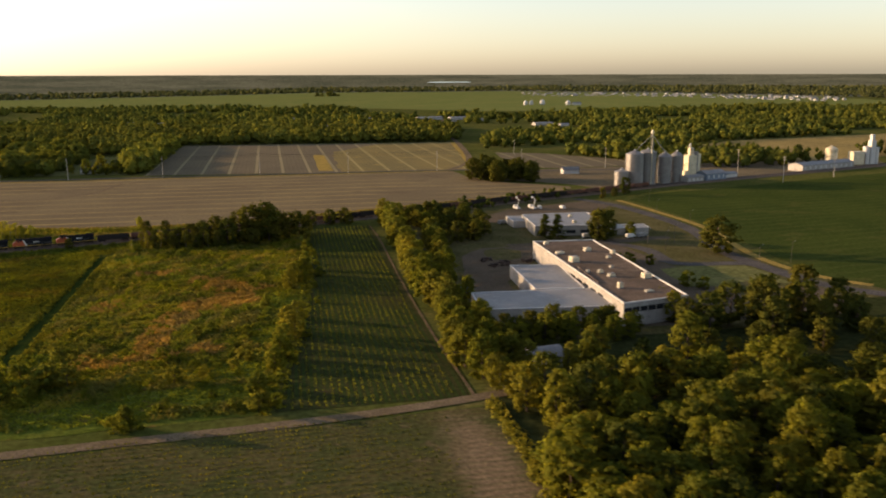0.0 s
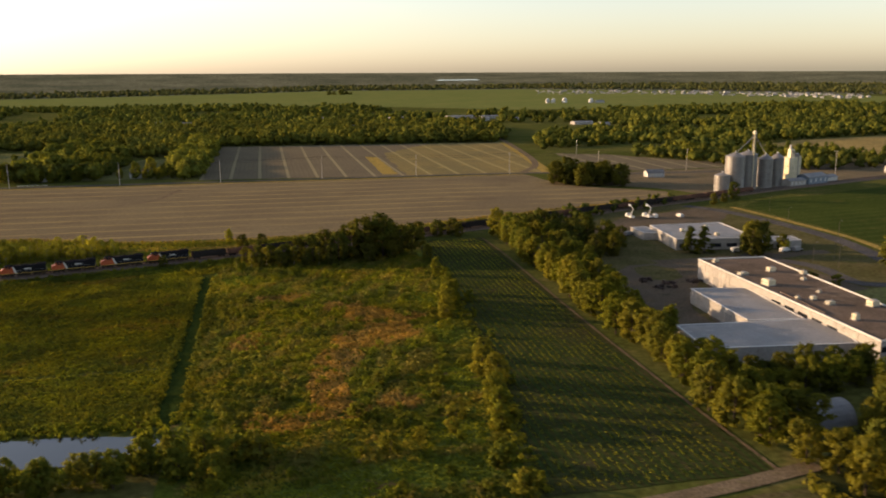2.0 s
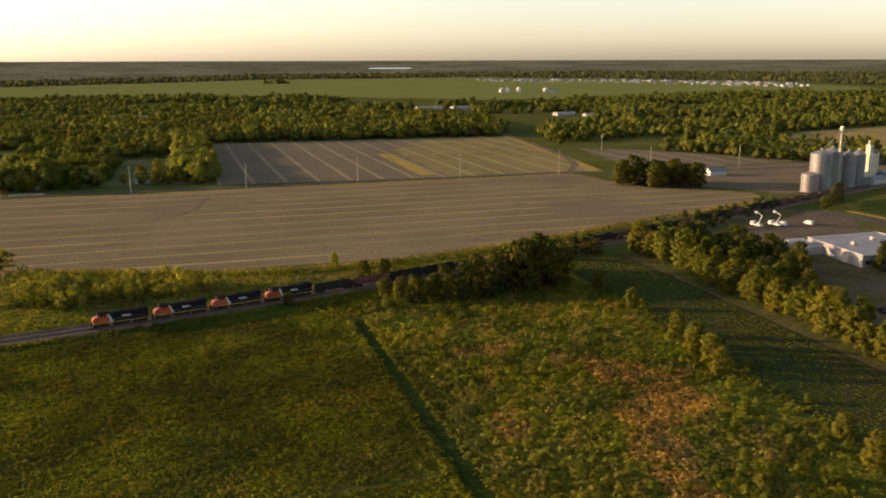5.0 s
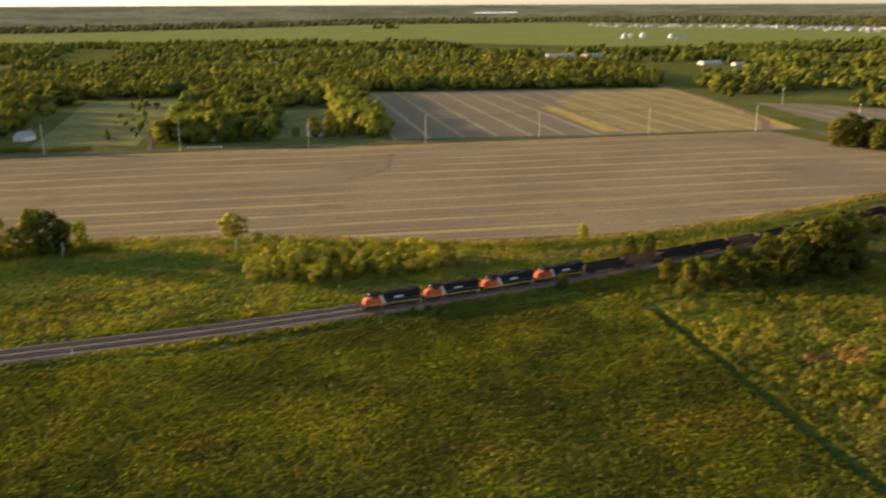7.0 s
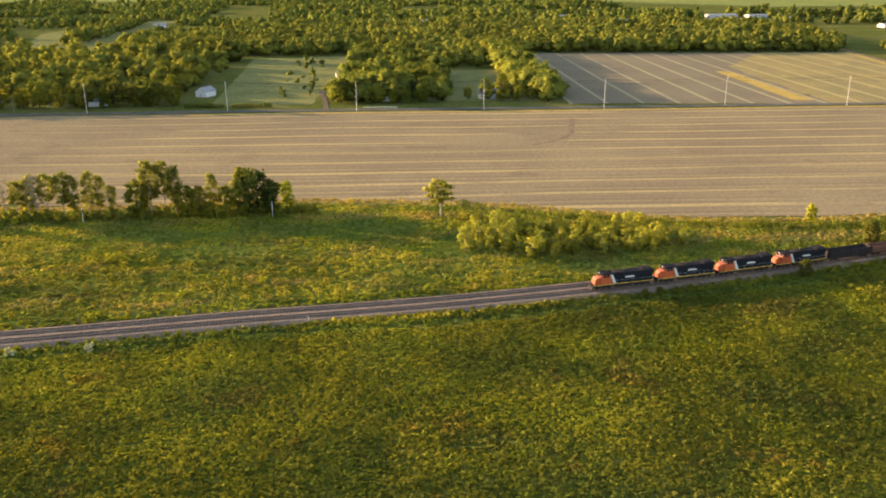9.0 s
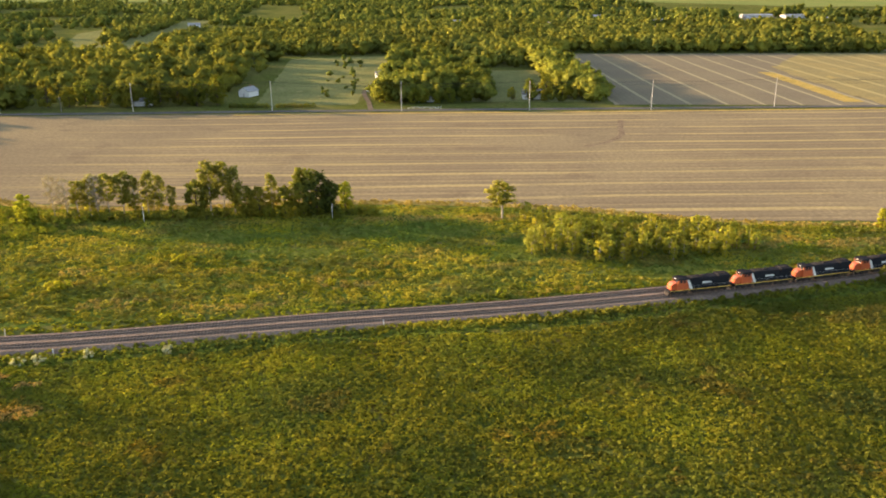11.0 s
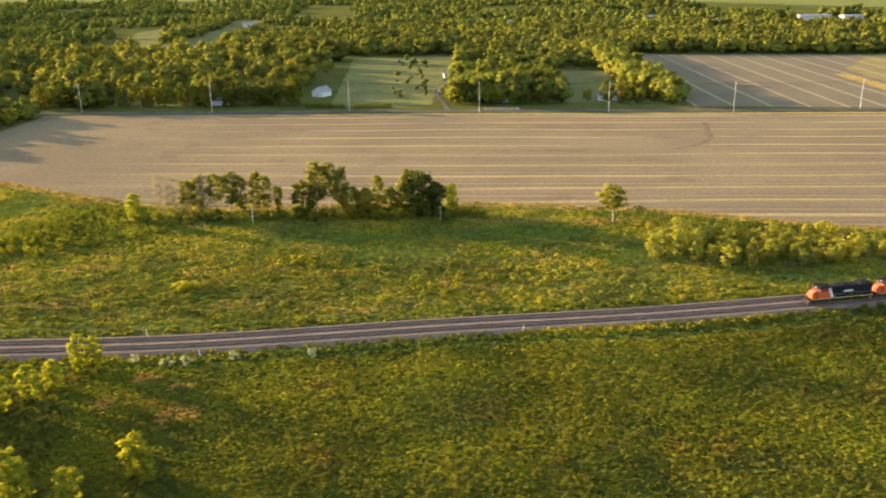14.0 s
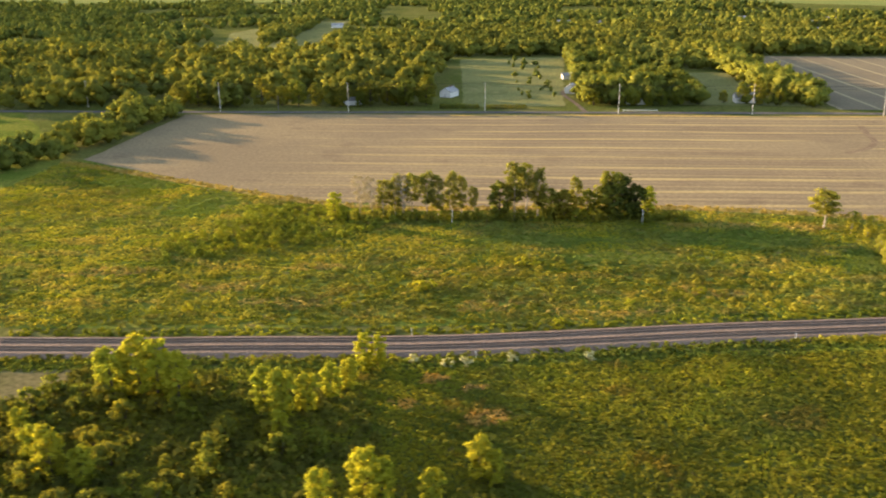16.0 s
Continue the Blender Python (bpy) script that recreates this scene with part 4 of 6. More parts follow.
# ---------------------------------------------------------------- weeds, reeds and crop rows


def sprigs(name, x, y, seed, wide, tall, material, label, category="vegetation", lift=0.0, leaves=9, size=0.42, rise=None, up=0.55):
    """A leafy canopy of small plants: loose sprays of leaves at uneven heights, one mesh for all that nobody could count."""
    g = np.random.default_rng(seed)
    n = len(x)
    w, h = g.uniform(*wide, (n, 1)), g.uniform(*tall, (n, 1))
    if rise is not None:
        h = h * np.asarray(rise)[:, None]
    a, d = g.uniform(0, 6.28, (n, leaves)), np.sqrt(g.uniform(0, 1, (n, leaves)))
    p = np.stack([np.asarray(x)[:, None] + np.cos(a) * d * w, np.asarray(y)[:, None] + np.sin(a) * d * w, lift + h * (1.15 - 0.85 * d ** 2) * g.uniform(0.55, 1.1, (n, leaves))], -1)
    nor = np.stack([np.cos(a) * d * 0.9, np.sin(a) * d * 0.9, np.full(a.shape, 0.75)], -1) + g.normal(size=(n, leaves, 3)) * 0.27
    nor /= np.linalg.norm(nor, axis=-1, keepdims=True)
    soft = np.stack([np.cos(a) * d * 0.8, np.sin(a) * d * 0.8, np.full(a.shape, up)], -1) + g.normal(size=(n, leaves, 3)) * 0.1
    soft = np.repeat((soft / np.linalg.norm(soft, axis=-1, keepdims=True)).reshape(-1, 3), 3, 0)
    u = np.cross(nor, g.normal(size=(n, leaves, 3)))
    u /= np.linalg.norm(u, axis=-1, keepdims=True) + 1e-9
    v = np.cross(nor, u)
    e = size * g.uniform(0.6, 1.4, (n, leaves, 1))
    verts = np.stack([p - u * e - v * e * 0.6, p + u * e - v * e * 0.6, p + v * e * 1.1], 2).reshape(-1, 3)
    ob = new(name, big_mesh(name, verts, np.arange(len(verts)).reshape(-1, 3), material, soft))
    return tagged(ob, label, category, kind="stuff")


def patchy(x, y, size, seed, shift=0.0):
    """Soft patches over the plan, -1 to 1."""
    return np.array([noise.noise(Vector((a / size + seed * 7.3, b / size - seed * 3.1, seed))) + 0.5 * noise.noise(Vector((a / size * 2.7, b / size * 2.7, seed + 9.0))) for a, b in zip(x, y)]) + shift


def hump(x, y, cx, cy, rx, ry):
    return np.exp(-((x - cx) / rx) ** 2 - ((y - cy) / ry) ** 2)


def blob(x, y, cx, cy, rx, ry):
    return ((x - cx) / rx) ** 2 + ((y - cy) / ry) ** 2 < 1


def streaks(x, y, across, along, turn, seed):
    """Soft long patches that run at an angle over the plan."""
    c, d = math.cos(radians(turn)), math.sin(radians(turn))
    return patchy((x * c + y * d) * 10.0 / along, (y * c - x * d) * 10.0 / across, 10.0, seed)


def humps(x, y, spots):
    return np.max([hump(x, y, *q) for q in spots], axis=0)


def growth(kinds, x, y, lift, tall_patch):
    """One layer of plants for each kind: (name, mask, seed, spread, height, material, label, leaves, size)."""
    for name, mask, seed, wide, tall, material, label, leaves, size in kinds:
        sprigs(name, x[mask], y[mask], seed, wide, tall, material, label, lift=lift, leaves=leaves, size=size, rise=np.clip(1.0 + 1.1 * tall_patch[mask], 0.3, 2.4), up=0.7)


MARSH_NEAR = [(-440, 330), (-300, 300), (-200, 268), (-130, 246), (-69, 246), (-67.5, 300), (-64, 396), (-76, 409), (-114, 403), (-176, 391), (-229, 388), (-290, 380), (-400, 378), (-440, 379)]
x, y = scatter(MARSH_NEAR, 1.22, 101)
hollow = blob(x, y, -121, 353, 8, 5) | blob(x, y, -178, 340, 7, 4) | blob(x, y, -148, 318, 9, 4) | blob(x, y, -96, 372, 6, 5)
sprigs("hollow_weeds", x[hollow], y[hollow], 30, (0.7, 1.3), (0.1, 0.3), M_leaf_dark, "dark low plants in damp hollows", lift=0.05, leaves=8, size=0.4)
open_ground = hollow | (np.abs(y - 286.5 + 0.02 * (x + 100)) < 0.9) & (x > -130) | (x < -371) & (y > 352) & (y < 380) | blob(x, y, -92, 237, 30, 10)
x, y = x[~open_ground], y[~open_ground]
pat = patchy(x, y, 16, 1) + 0.35 * patchy(x, y, 4, 4)
pat_low = patchy(x, y, 5, 21)
rusty = humps(x, y, ((-294, 376, 6, 3), (-299, 365, 4, 2), (-282, 360, 4, 2), (-286, 372, 4, 2))) + 0.45 * pat > 0.5
sprigs("marsh_rust", x[rusty], y[rusty], 24, (0.7, 1.4), (0.25, 0.6), M_weed_rust, "rusty dry weeds beside the railway", lift=0.05, leaves=12, size=0.3, up=0.7)
x, y, pat, pat_low = x[~rusty], y[~rusty], pat[~rusty], pat_low[~rusty]
dry = pat > 0.52
lush = pat < -0.22
sprigs("marsh_weeds", x[~dry & ~lush], y[~dry & ~lush], 1, (0.75, 1.5), (0.22, 0.62), M_weed, "dense olive weeds covering the wet field", lift=0.05, leaves=13, size=0.3, up=0.9, rise=np.clip(1.0 + 0.8 * pat_low[~dry & ~lush], 0.35, 2.2))
sprigs("lush_weeds", x[lush], y[lush], 2, (0.75, 1.5), (0.2, 0.55), M_weed_lush, "bright green broad-leaved weeds", lift=0.05, leaves=13, size=0.3, up=0.9, rise=np.clip(1.0 + 0.8 * pat_low[lush], 0.35, 2.2))
sprigs("dry_weeds", x[dry], y[dry], 3, (0.7, 1.4), (0.22, 0.65), M_weed_brown, "brownish weed stalks among the green", lift=0.05, leaves=13, size=0.3, up=0.9, rise=np.clip(1.0 + 0.8 * pat_low[dry], 0.35, 2.2))

x, y = scatter([(-60, 196), (2, 194), (12, 260), (22, 340), (27, 400), (24, 425), (-56.5, 402), (-60.5, 300), (-61.5, 250)], 1.22, 102, 0.9)
band = streaks(x, y, 5.5, 20, 62, 2)
rust = humps(x, y, ((-9, 323, 8, 8), (-5, 303, 8, 9), (-15, 297, 8, 9), (-23, 281, 7, 9), (-28, 260, 5, 14), (-27, 244, 7, 6), (-47, 302, 6, 8), (-41, 239, 9, 5), (-15, 334, 7, 4), (3, 316, 6, 4), (-36, 350, 8, 5), (-12, 246, 6, 4)))
fresh = humps(x, y, ((-14, 208, 26, 8), (12, 198, 14, 7), (-40, 202, 20, 8), (11, 298, 6, 16), (5, 258, 7, 12), (-3, 226, 9, 9), (14, 335, 6, 12), (-59, 247, 6, 8), (-48, 380, 10, 10)))
tall_patch = 0.7 * patchy(x, y, 4, 22) + 0.5 * band
dry = (rust + 0.28 * band > 0.34) & (fresh < 0.75)
grass = ~dry & (fresh + 0.3 * band > 0.5)
rest = ~dry & ~grass
brown, lush = rest & (band > 0.22), rest & (band < -0.3)
plain = rest & ~brown & ~lush
growth((("scrub_weeds", plain, 4, (0.7, 1.5), (0.3, 1.0), M_weed_meadow, "mixed olive scrub plants", 11, 0.34),
        ("scrub_brown", brown, 17, (0.7, 1.5), (0.4, 1.1), M_weed_tan, "tawny seeding weeds in long bands", 11, 0.34),
        ("scrub_green", lush, 5, (0.6, 1.3), (0.4, 1.2), M_weed_lush, "bright green scrub plants", 11, 0.34),
        ("scrub_grass", grass, 16, (0.7, 1.3), (0.12, 0.34), M_grass_sun, "short bright grass in the scrub", 9, 0.3),
        ("scrub_dry", dry, 6, (0.8, 1.6), (0.5, 1.05), M_weed_rust, "rusty dry grass tufts in the scrub", 12, 0.34)), x, y, 0.06, tall_patch)
x, y = scatter([(-56, 236), (-6, 226), (10, 270), (20, 330), (24, 400), (-52, 396)], 4.2, 131, 0.6)
band = streaks(x, y, 5.5, 20, 62, 2)
rust = humps(x, y, ((-9, 323, 8, 8), (-5, 303, 8, 9), (-15, 297, 8, 9), (-23, 281, 7, 9), (-28, 260, 5, 14)))
x, y = x[(band < 0.25) & (rust < 0.4)], y[(band < 0.25) & (rust < 0.4)]
sprigs("scrub_bushes", x, y, 132, (0.8, 1.9), (0.9, 2.1), M_weed_lush, "low leafy bushes dotted over the scrub", lift=0.05, leaves=60, size=0.3)
x, y = scatter([(-57, 240), (-40, 240), (-36, 300), (-46, 390), (-56, 390)], 3.4, 133, 0.6)
sprigs("scrub_tall_weeds", x, y, 134, (0.8, 1.7), (1.0, 2.0), M_weed_yellow, "tall pale seeding weeds beside the trail", lift=0.05, leaves=50, size=0.28)

x, y = scatter([(-66, 394), (-50, 399), (24, 424), (26, 438), (-20, 428), (-76, 413)], 1.4, 109)
sprigs("rail_corner_weeds", x, y, 15, (0.7, 1.5), (0.3, 0.9), M_weed, "olive weeds between railway and grove", lift=0.06)

MEADOW_NEAR = [(-480, 405), (-400, 402), (-290, 404), (-229, 410), (-176, 413), (-114, 424), (-50, 437), (30, 464), (22, 474), (-40, 463), (-94, 469), (-160, 494), (-229, 505), (-300, 503), (-342, 511), (-403, 542), (-470, 585)]
x, y = scatter(MEADOW_NEAR, 1.5, 103, 0.85)
band = streaks(x, y, 6, 16, 4, 3)
tan = humps(x, y, ((-355, 427, 18, 6), (-338, 418, 20, 5), (-281, 416, 16, 6), (-332, 445, 14, 5), (-205, 486, 26, 5), (-177, 482, 14, 5), (-70, 449, 60, 7), (-225, 425, 14, 6), (-250, 412, 26, 3), (-300, 440, 14, 4), (-390, 440, 20, 8), (-130, 484, 22, 5)))
deep = humps(x, y, ((-205, 470, 34, 14), (-172, 450, 16, 14), (-245, 452, 26, 9), (-262, 470, 40, 8), (-130, 428, 30, 6), (-420, 550, 34, 22), (-385, 512, 18, 24)))
tall_patch = 0.7 * patchy(x, y, 5, 23) + 0.3 * band
dry = tan + 0.4 * band > 0.72
short = ~dry & (deep + 0.35 * band > 0.62)
rest = ~dry & ~short
brown, lush = rest & (band > 0.26), rest & (band < -0.2)
plain = rest & ~brown & ~lush
growth((("meadow_weeds", plain, 7, (0.8, 1.8), (0.2, 0.6), M_weed_meadow, "olive meadow weeds beside the railway", 11, 0.34),
        ("meadow_brown", brown, 18, (0.8, 1.8), (0.25, 0.75), M_weed_tan, "tawny weed bands in the meadow", 11, 0.34),
        ("meadow_green", lush, 8, (0.8, 1.8), (0.15, 0.5), M_weed_lush, "fresh green meadow plants", 11, 0.34),
        ("meadow_short", short, 19, (0.9, 1.7), (0.06, 0.2), M_weed_deep, "short deep green grass in the meadow", 9, 0.32),
        ("meadow_dry", dry, 9, (0.7, 1.6), (0.25, 0.7), M_weed_dry, "straw-coloured meadow grass", 11, 0.34)), x, y, 0.07, tall_patch)
x, y = scatter([(-376, 446), (-350, 458), (-318, 480), (-312, 490), (-343, 508), (-362, 506), (-366, 490), (-386, 466)], 3.3, 104, 0.85)
sprigs("mound_bushes", x, y, 10, (1.1, 2.2), (1.2, 2.4), M_weed_lush, "low rounded bushes at the meadow's edge", lift=0.05, leaves=80, size=0.3)
x, y = scatter([(-460, 408), (-300, 408), (-190, 414), (-150, 422), (-190, 440), (-250, 452), (-300, 456), (-350, 455), (-380, 445), (-470, 470)], 4.6, 105, 0.6)
pale = patchy(x, y, 14, 25) > 0.0
sprigs("meadow_bushes", x[pale], y[pale], 11, (0.8, 1.9), (0.6, 1.5), M_weed_yellow, "scattered yellow-green bushes in the meadow", lift=0.05, leaves=56, size=0.28)
sprigs("meadow_clumps", x[~pale], y[~pale], 20, (0.8, 1.9), (0.5, 1.3), M_weed_meadow, "olive weed clumps scattered over the meadow", lift=0.05, leaves=56, size=0.28)
for bx, by, bs in ((-300, 427, 0.85), (-297, 428, 0.7), (-272, 447, 0.8), (-265, 404.5, 0.55), (-182, 413, 0.6), (-268, 446, 0.6), (-246, 417, 0.5), (-226, 425, 0.5), (-318, 415, 0.5), (-358, 412, 0.55)):
    plant("meadowbush", bx, by, bs)
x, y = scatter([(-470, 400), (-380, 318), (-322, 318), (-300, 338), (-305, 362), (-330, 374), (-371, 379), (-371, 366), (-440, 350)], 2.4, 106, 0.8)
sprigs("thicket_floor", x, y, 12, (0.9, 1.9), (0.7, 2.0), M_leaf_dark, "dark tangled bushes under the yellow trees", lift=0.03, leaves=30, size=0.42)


def edge_tufts(name, line, width, spacing, seed, wide, tall, material, label):
    g = np.random.default_rng(seed)
    p = np.array(smooth_line(line, spacing))
    p = np.repeat(p, 3, 0) + g.uniform(-width, width, (len(p) * 3, 2))
    return sprigs(name, p[:, 0], p[:, 1], seed, wide, tall, material, label, leaves=9, size=0.36)


RAIL = [(-640, 391), (-395, 390.5), (-342, 391.5), (-290, 393), (-230, 400), (-176, 405.5), (-113, 416), (-60, 428), (0, 444), (60, 463), (120, 484), (180, 506), (240, 527), (304, 550), (417, 583), (534, 617), (800, 700)]
edge_tufts("rail_verge_south", [(a, b - 7.5) for a, b in RAIL[1:9]], 2.3, 1.0, 31, (0.5, 1.0), (0.3, 0.9), M_weed, "olive weeds along the ballast")
# Bank weeds in deep green; the strip of shade there is in their colour.
edge_tufts("rail_bank_weeds", [(a, b - 10.2) for a, b in RAIL[1:9]], 2.6, 0.75, 40, (0.6, 1.3), (0.15, 0.6), M_weed_deep, "dark green weeds below the railway bank")
edge_tufts("rail_bloom", [(-206, 396), (-176, 397.5), (-150, 402)], 1.6, 1.1, 39, (0.5, 1.0), (0.5, 1.1), M_weed_yellow, "pale yellow flowering weeds along the ballast")
edge_tufts("rail_verge_north", [(a, b + 7.5) for a, b in RAIL[1:9]], 2.2, 1.3, 32, (0.4, 0.9), (0.3, 0.8), M_weed_lush, "short green weeds beside the rails")
edge_tufts("verge_grass", [(-470, 584), (-403, 547), (-342, 514), (-300, 506), (-229, 508), (-160, 496), (-94, 471), (-40, 465), (30, 478), (110, 503), (200, 528)], 2.6, 1.3, 33, (0.5, 1.1), (0.4, 1.0), M_weed_dry, "dry golden grass along the field")
edge_tufts("verge_bushes", [(-150, 486), (-94, 466), (-40, 458), (30, 470), (100, 492)], 2.5, 2.0, 34, (1.0, 2.2), (0.9, 2.0), M_leaf, "dark low bushes along the field's edge")
edge_tufts("lane_grass", [(4, 194), (13, 250), (22, 320), (28, 400)], 2.2, 1.4, 35, (0.6, 1.4), (0.5, 1.5), M_weed_lush, "green growth along the crop field")
edge_tufts("trail_edge_weeds", [(-58, 390), (-59.5, 352), (-61, 300), (-62, 270), (-63, 248)], 1.2, 1.0, 37, (0.6, 1.3), (0.4, 1.0), M_weed, "olive weeds along the damp trail")
edge_tufts("trail_side_weeds", [(-64, 390), (-65.5, 352), (-67.5, 300), (-69, 270), (-70.5, 248)], 1.0, 1.0, 38, (0.6, 1.3), (0.4, 1.0), M_weed, "olive weeds beside the damp trail")
for bx, by in ((-299, 384), (-287, 383), (-277, 385), (-260, 386), (-291, 382)):
    g = np.random.default_rng(int(-bx))
    ob = thing("flowering_bush", pose(bx, by, 0.0), "low bush covered in white blossom", "shrub", "flowering bushes")
    bush = crown_arrays(int(-bx), round_crown(0.2, 1.2, 1.5, 0.5), 14, 0.42, 22, 0.17)
    part("crown", big_mesh("crown", bush[0], bush[1], M_blossom, bush[2]), M_blossom, ob)
    part("stem", tube(bms(), (0, 0, -0.1), (0, 0, 1.0), 0.07), M_bark, ob)

edge_tufts("wood_edge", [(56, 186), (55, 160), (53, 130), (51, 100)], 1.8, 0.9, 36, (0.6, 1.4), (0.6, 1.8), M_weed_yellow, "weeds along the edge of the wood")
# crop rows in the narrow field, and thin rows south of the track
xs, ys = [], []
g = np.random.default_rng(44)
for k in range(26):
    yy = np.arange(194, 438, 0.85)
    left = np.interp(yy, [193, 250, 320, 380, 440], [6, 15, 25, 30, 32])
    right = np.interp(yy, [192, 250, 320, 440], [50.5, 52.5, 56, 62.5])
    xx = 5 + 1.95 * k + (yy - 193) * 0.055
    ok = (xx > left + 1) & (xx < right - 1) & (g.uniform(0, 1, len(yy)) < 0.7)
    xs.append(xx[ok] + g.uniform(-0.15, 0.15, ok.sum()))
    ys.append(yy[ok])
sprigs("crop_rows", np.concatenate(xs), np.concatenate(ys), 45, (0.3, 0.55), (0.2, 0.45), M_weed_lush, "rows of young crop plants", "crop", lift=0.09, leaves=4, size=0.2)
xs, ys = [], []
for k in range(34):
    yy = 182 - 2.4 * k
    xx = np.arange(-120, 52, 1.1)
    ok = g.uniform(0, 1, len(xx)) < np.clip((42 - xx) / 12, 0.03, 0.7)
    xs.append(xx[ok])
    ys.append(yy + (xx[ok] + 50) * 0.03 + g.uniform(-0.2, 0.2, ok.sum()))
sprigs("south_rows", np.concatenate(xs), np.concatenate(ys), 46, (0.3, 0.55), (0.2, 0.4), M_weed, "thin rows of young plants on soil", "crop", lift=0.08, leaves=4, size=0.2)

# ---------------------------------------------------------------- pond
pond_line = [(-128, 240), (-118, 245), (-100, 245.5), (-84, 244), (-69, 241), (-66, 236), (-70, 231), (-80, 229), (-92, 230), (-108, 232), (-122, 235)]
M_water, t_w, p_w = nodes_of("still pond water")
p_w.inputs["Base Color"].default_value = (0.02, 0.024, 0.026, 1)
p_w.inputs["Roughness"].default_value = 0.06
n_w = node(t_w, "ShaderNodeBump", Strength=0.06, Distance=0.1)
t_w.links.new(cloud(t_w, 1.6, 3), n_w.inputs["Height"])
t_w.links.new(n_w.outputs[0], p_w.inputs["Normal"])
lake = [(4090 * math.sin(radians(b)), 4090 * math.cos(radians(b))) for b in np.linspace(12.3, 15.2, 8)] + [(4170 * math.sin(radians(b)), 4170 * math.cos(radians(b))) for b in np.linspace(15.0, 12.6, 8)]
field("far_lake", lake, M_water, "far bright lake below the horizon", 2.0, 6.0, 40.0)
field("water", pond_line, M_water, "still grey pond reflecting the sky", 0.12, 1.5, 4.0)
x, y = scatter([(-140, 222), (-60, 222), (-58, 250), (-140, 252)], 1.6, 107, 0.8)
wet = inside(pond_line, x, y)
sprigs("pond_reeds", x[~wet], y[~wet], 13, (0.6, 1.3), (0.6, 1.5), M_weed_lush, "lush green reeds round the pond", leaves=12, size=0.42)

# ---------------------------------------------------------------- railway
def offset_line(line, d):
    out = []
    for i, (px, py) in enumerate(line):
        a, b = Vector(line[max(0, i - 1)]), Vector(line[min(len(line) - 1, i + 1)])
        t = (b - a).normalized()
        out.append((px - t.y * d, py + t.x * d))
    return out


def profile_along(line, section, closed=False):
    """A section (across, up) drawn along a plan line."""
    bm = bms()
    rows = []
    for i, (px, py) in enumerate(line):
        a, b = Vector(line[max(0, i - 1)]), Vector(line[min(len(line) - 1, i + 1)])
        t = (b - a).normalized()
        rows.append([bm.verts.new((px - t.y * u, py + t.x * u, h)) for u, h in section])
    m = len(section)
    for ra, rb in zip(rows, rows[1:]):
        for j in range(m if closed else m - 1):
            bm.faces.new((ra[j], ra[(j + 1) % m], rb[(j + 1) % m], rb[j]))
    return bm


rail_line = smooth_line(RAIL, 5.0)
railway = tagged(new("railway", finish(profile_along(rail_line, [(-6.2, 0.0), (-4.6, 0.62), (4.2, 0.62), (5.6, 0.0)]), "railway", M_ballast)), "double railway track on grey ballast", "railway", kind="structure")
for off in (-2.15, 2.05):
    for side in (-0.72, 0.72):
        part("rail", profile_along(offset_line(rail_line, off + side), [(-0.06, 0.72), (0.06, 0.72), (0.06, 0.90), (-0.06, 0.90)], True), M_steel, railway)
V, F, n = [], [], 0
cube_f = np.array([(0, 1, 2), (0, 2, 3), (4, 6, 5), (4, 7, 6), (0, 4, 5), (0, 5, 1), (1, 5, 6), (1, 6, 2), (2, 6, 7), (2, 7, 3), (3, 7, 4), (3, 4, 0)])
dense = np.array(smooth_line(RAIL[1:14], 0.72))
for off in (-2.15, 2.05):
    line = np.array(offset_line([tuple(p) for p in dense], off))
    d = np.gradient(line, axis=0)
    d /= np.linalg.norm(d, axis=1)[:, None]
    nrm = np.stack([-d[:, 1], d[:, 0]], 1)
    for p, t, q in zip(line, d, nrm):
        c = [p + s * 1.3 * q + e * 0.12 * t for s, e in ((-1, -1), (1, -1), (1, 1), (-1, 1))]
        V.append([(*k, 0.74) for k in c] + [(*k, 0.55) for k in c])
        F.append(cube_f + n)
        n += 8
tagged(part("sleepers", big_mesh("sleepers", np.array(V).reshape(-1, 3), np.concatenate(F), M_sleeper), M_sleeper, railway), kind="stuff")

# ---------------------------------------------------------------- train
M_black = paint("black locomotive paint", (0.018, 0.018, 0.02), 0.85, 0, 0.3)
M_red = paint("red-orange locomotive paint", (0.37, 0.072, 0.018), 0.45, 0, 0.3)
M_white = paint("white paint", (0.52, 0.5, 0.46), 0.5, 0, 0.15)
M_yellow = paint("yellow sill stripe", (0.6, 0.38, 0.05), 0.5)
M_grime = paint("grimy running gear", (0.035, 0.03, 0.027), 0.9, 0.0)
M_grey = paint("grey roof paint", (0.22, 0.21, 0.2), 0.6)
M_rust = paint("rusty brown car paint", (0.13, 0.055, 0.03), 0.8, 0, 0.5)
M_glass, t_g, p_g = nodes_of("dark window glass")
p_g.inputs["Base Color"].default_value = (0.02, 0.022, 0.025, 1)
p_g.inputs["Roughness"].default_value = 0.08


def prism(bm, outline, y0, y1):
    """An outline in x and z drawn from y0 to y1."""
    a = [bm.verts.new((px, y0, pz)) for px, pz in outline]
    b = [bm.verts.new((px, y1, pz)) for px, pz in outline]
    bm.faces.new(a)
    bm.faces.new(b[::-1])
    for i in range(len(a)):
        bm.faces.new((a[i], b[i], b[(i + 1) % len(a)], a[(i + 1) % len(a)]))
    return bm


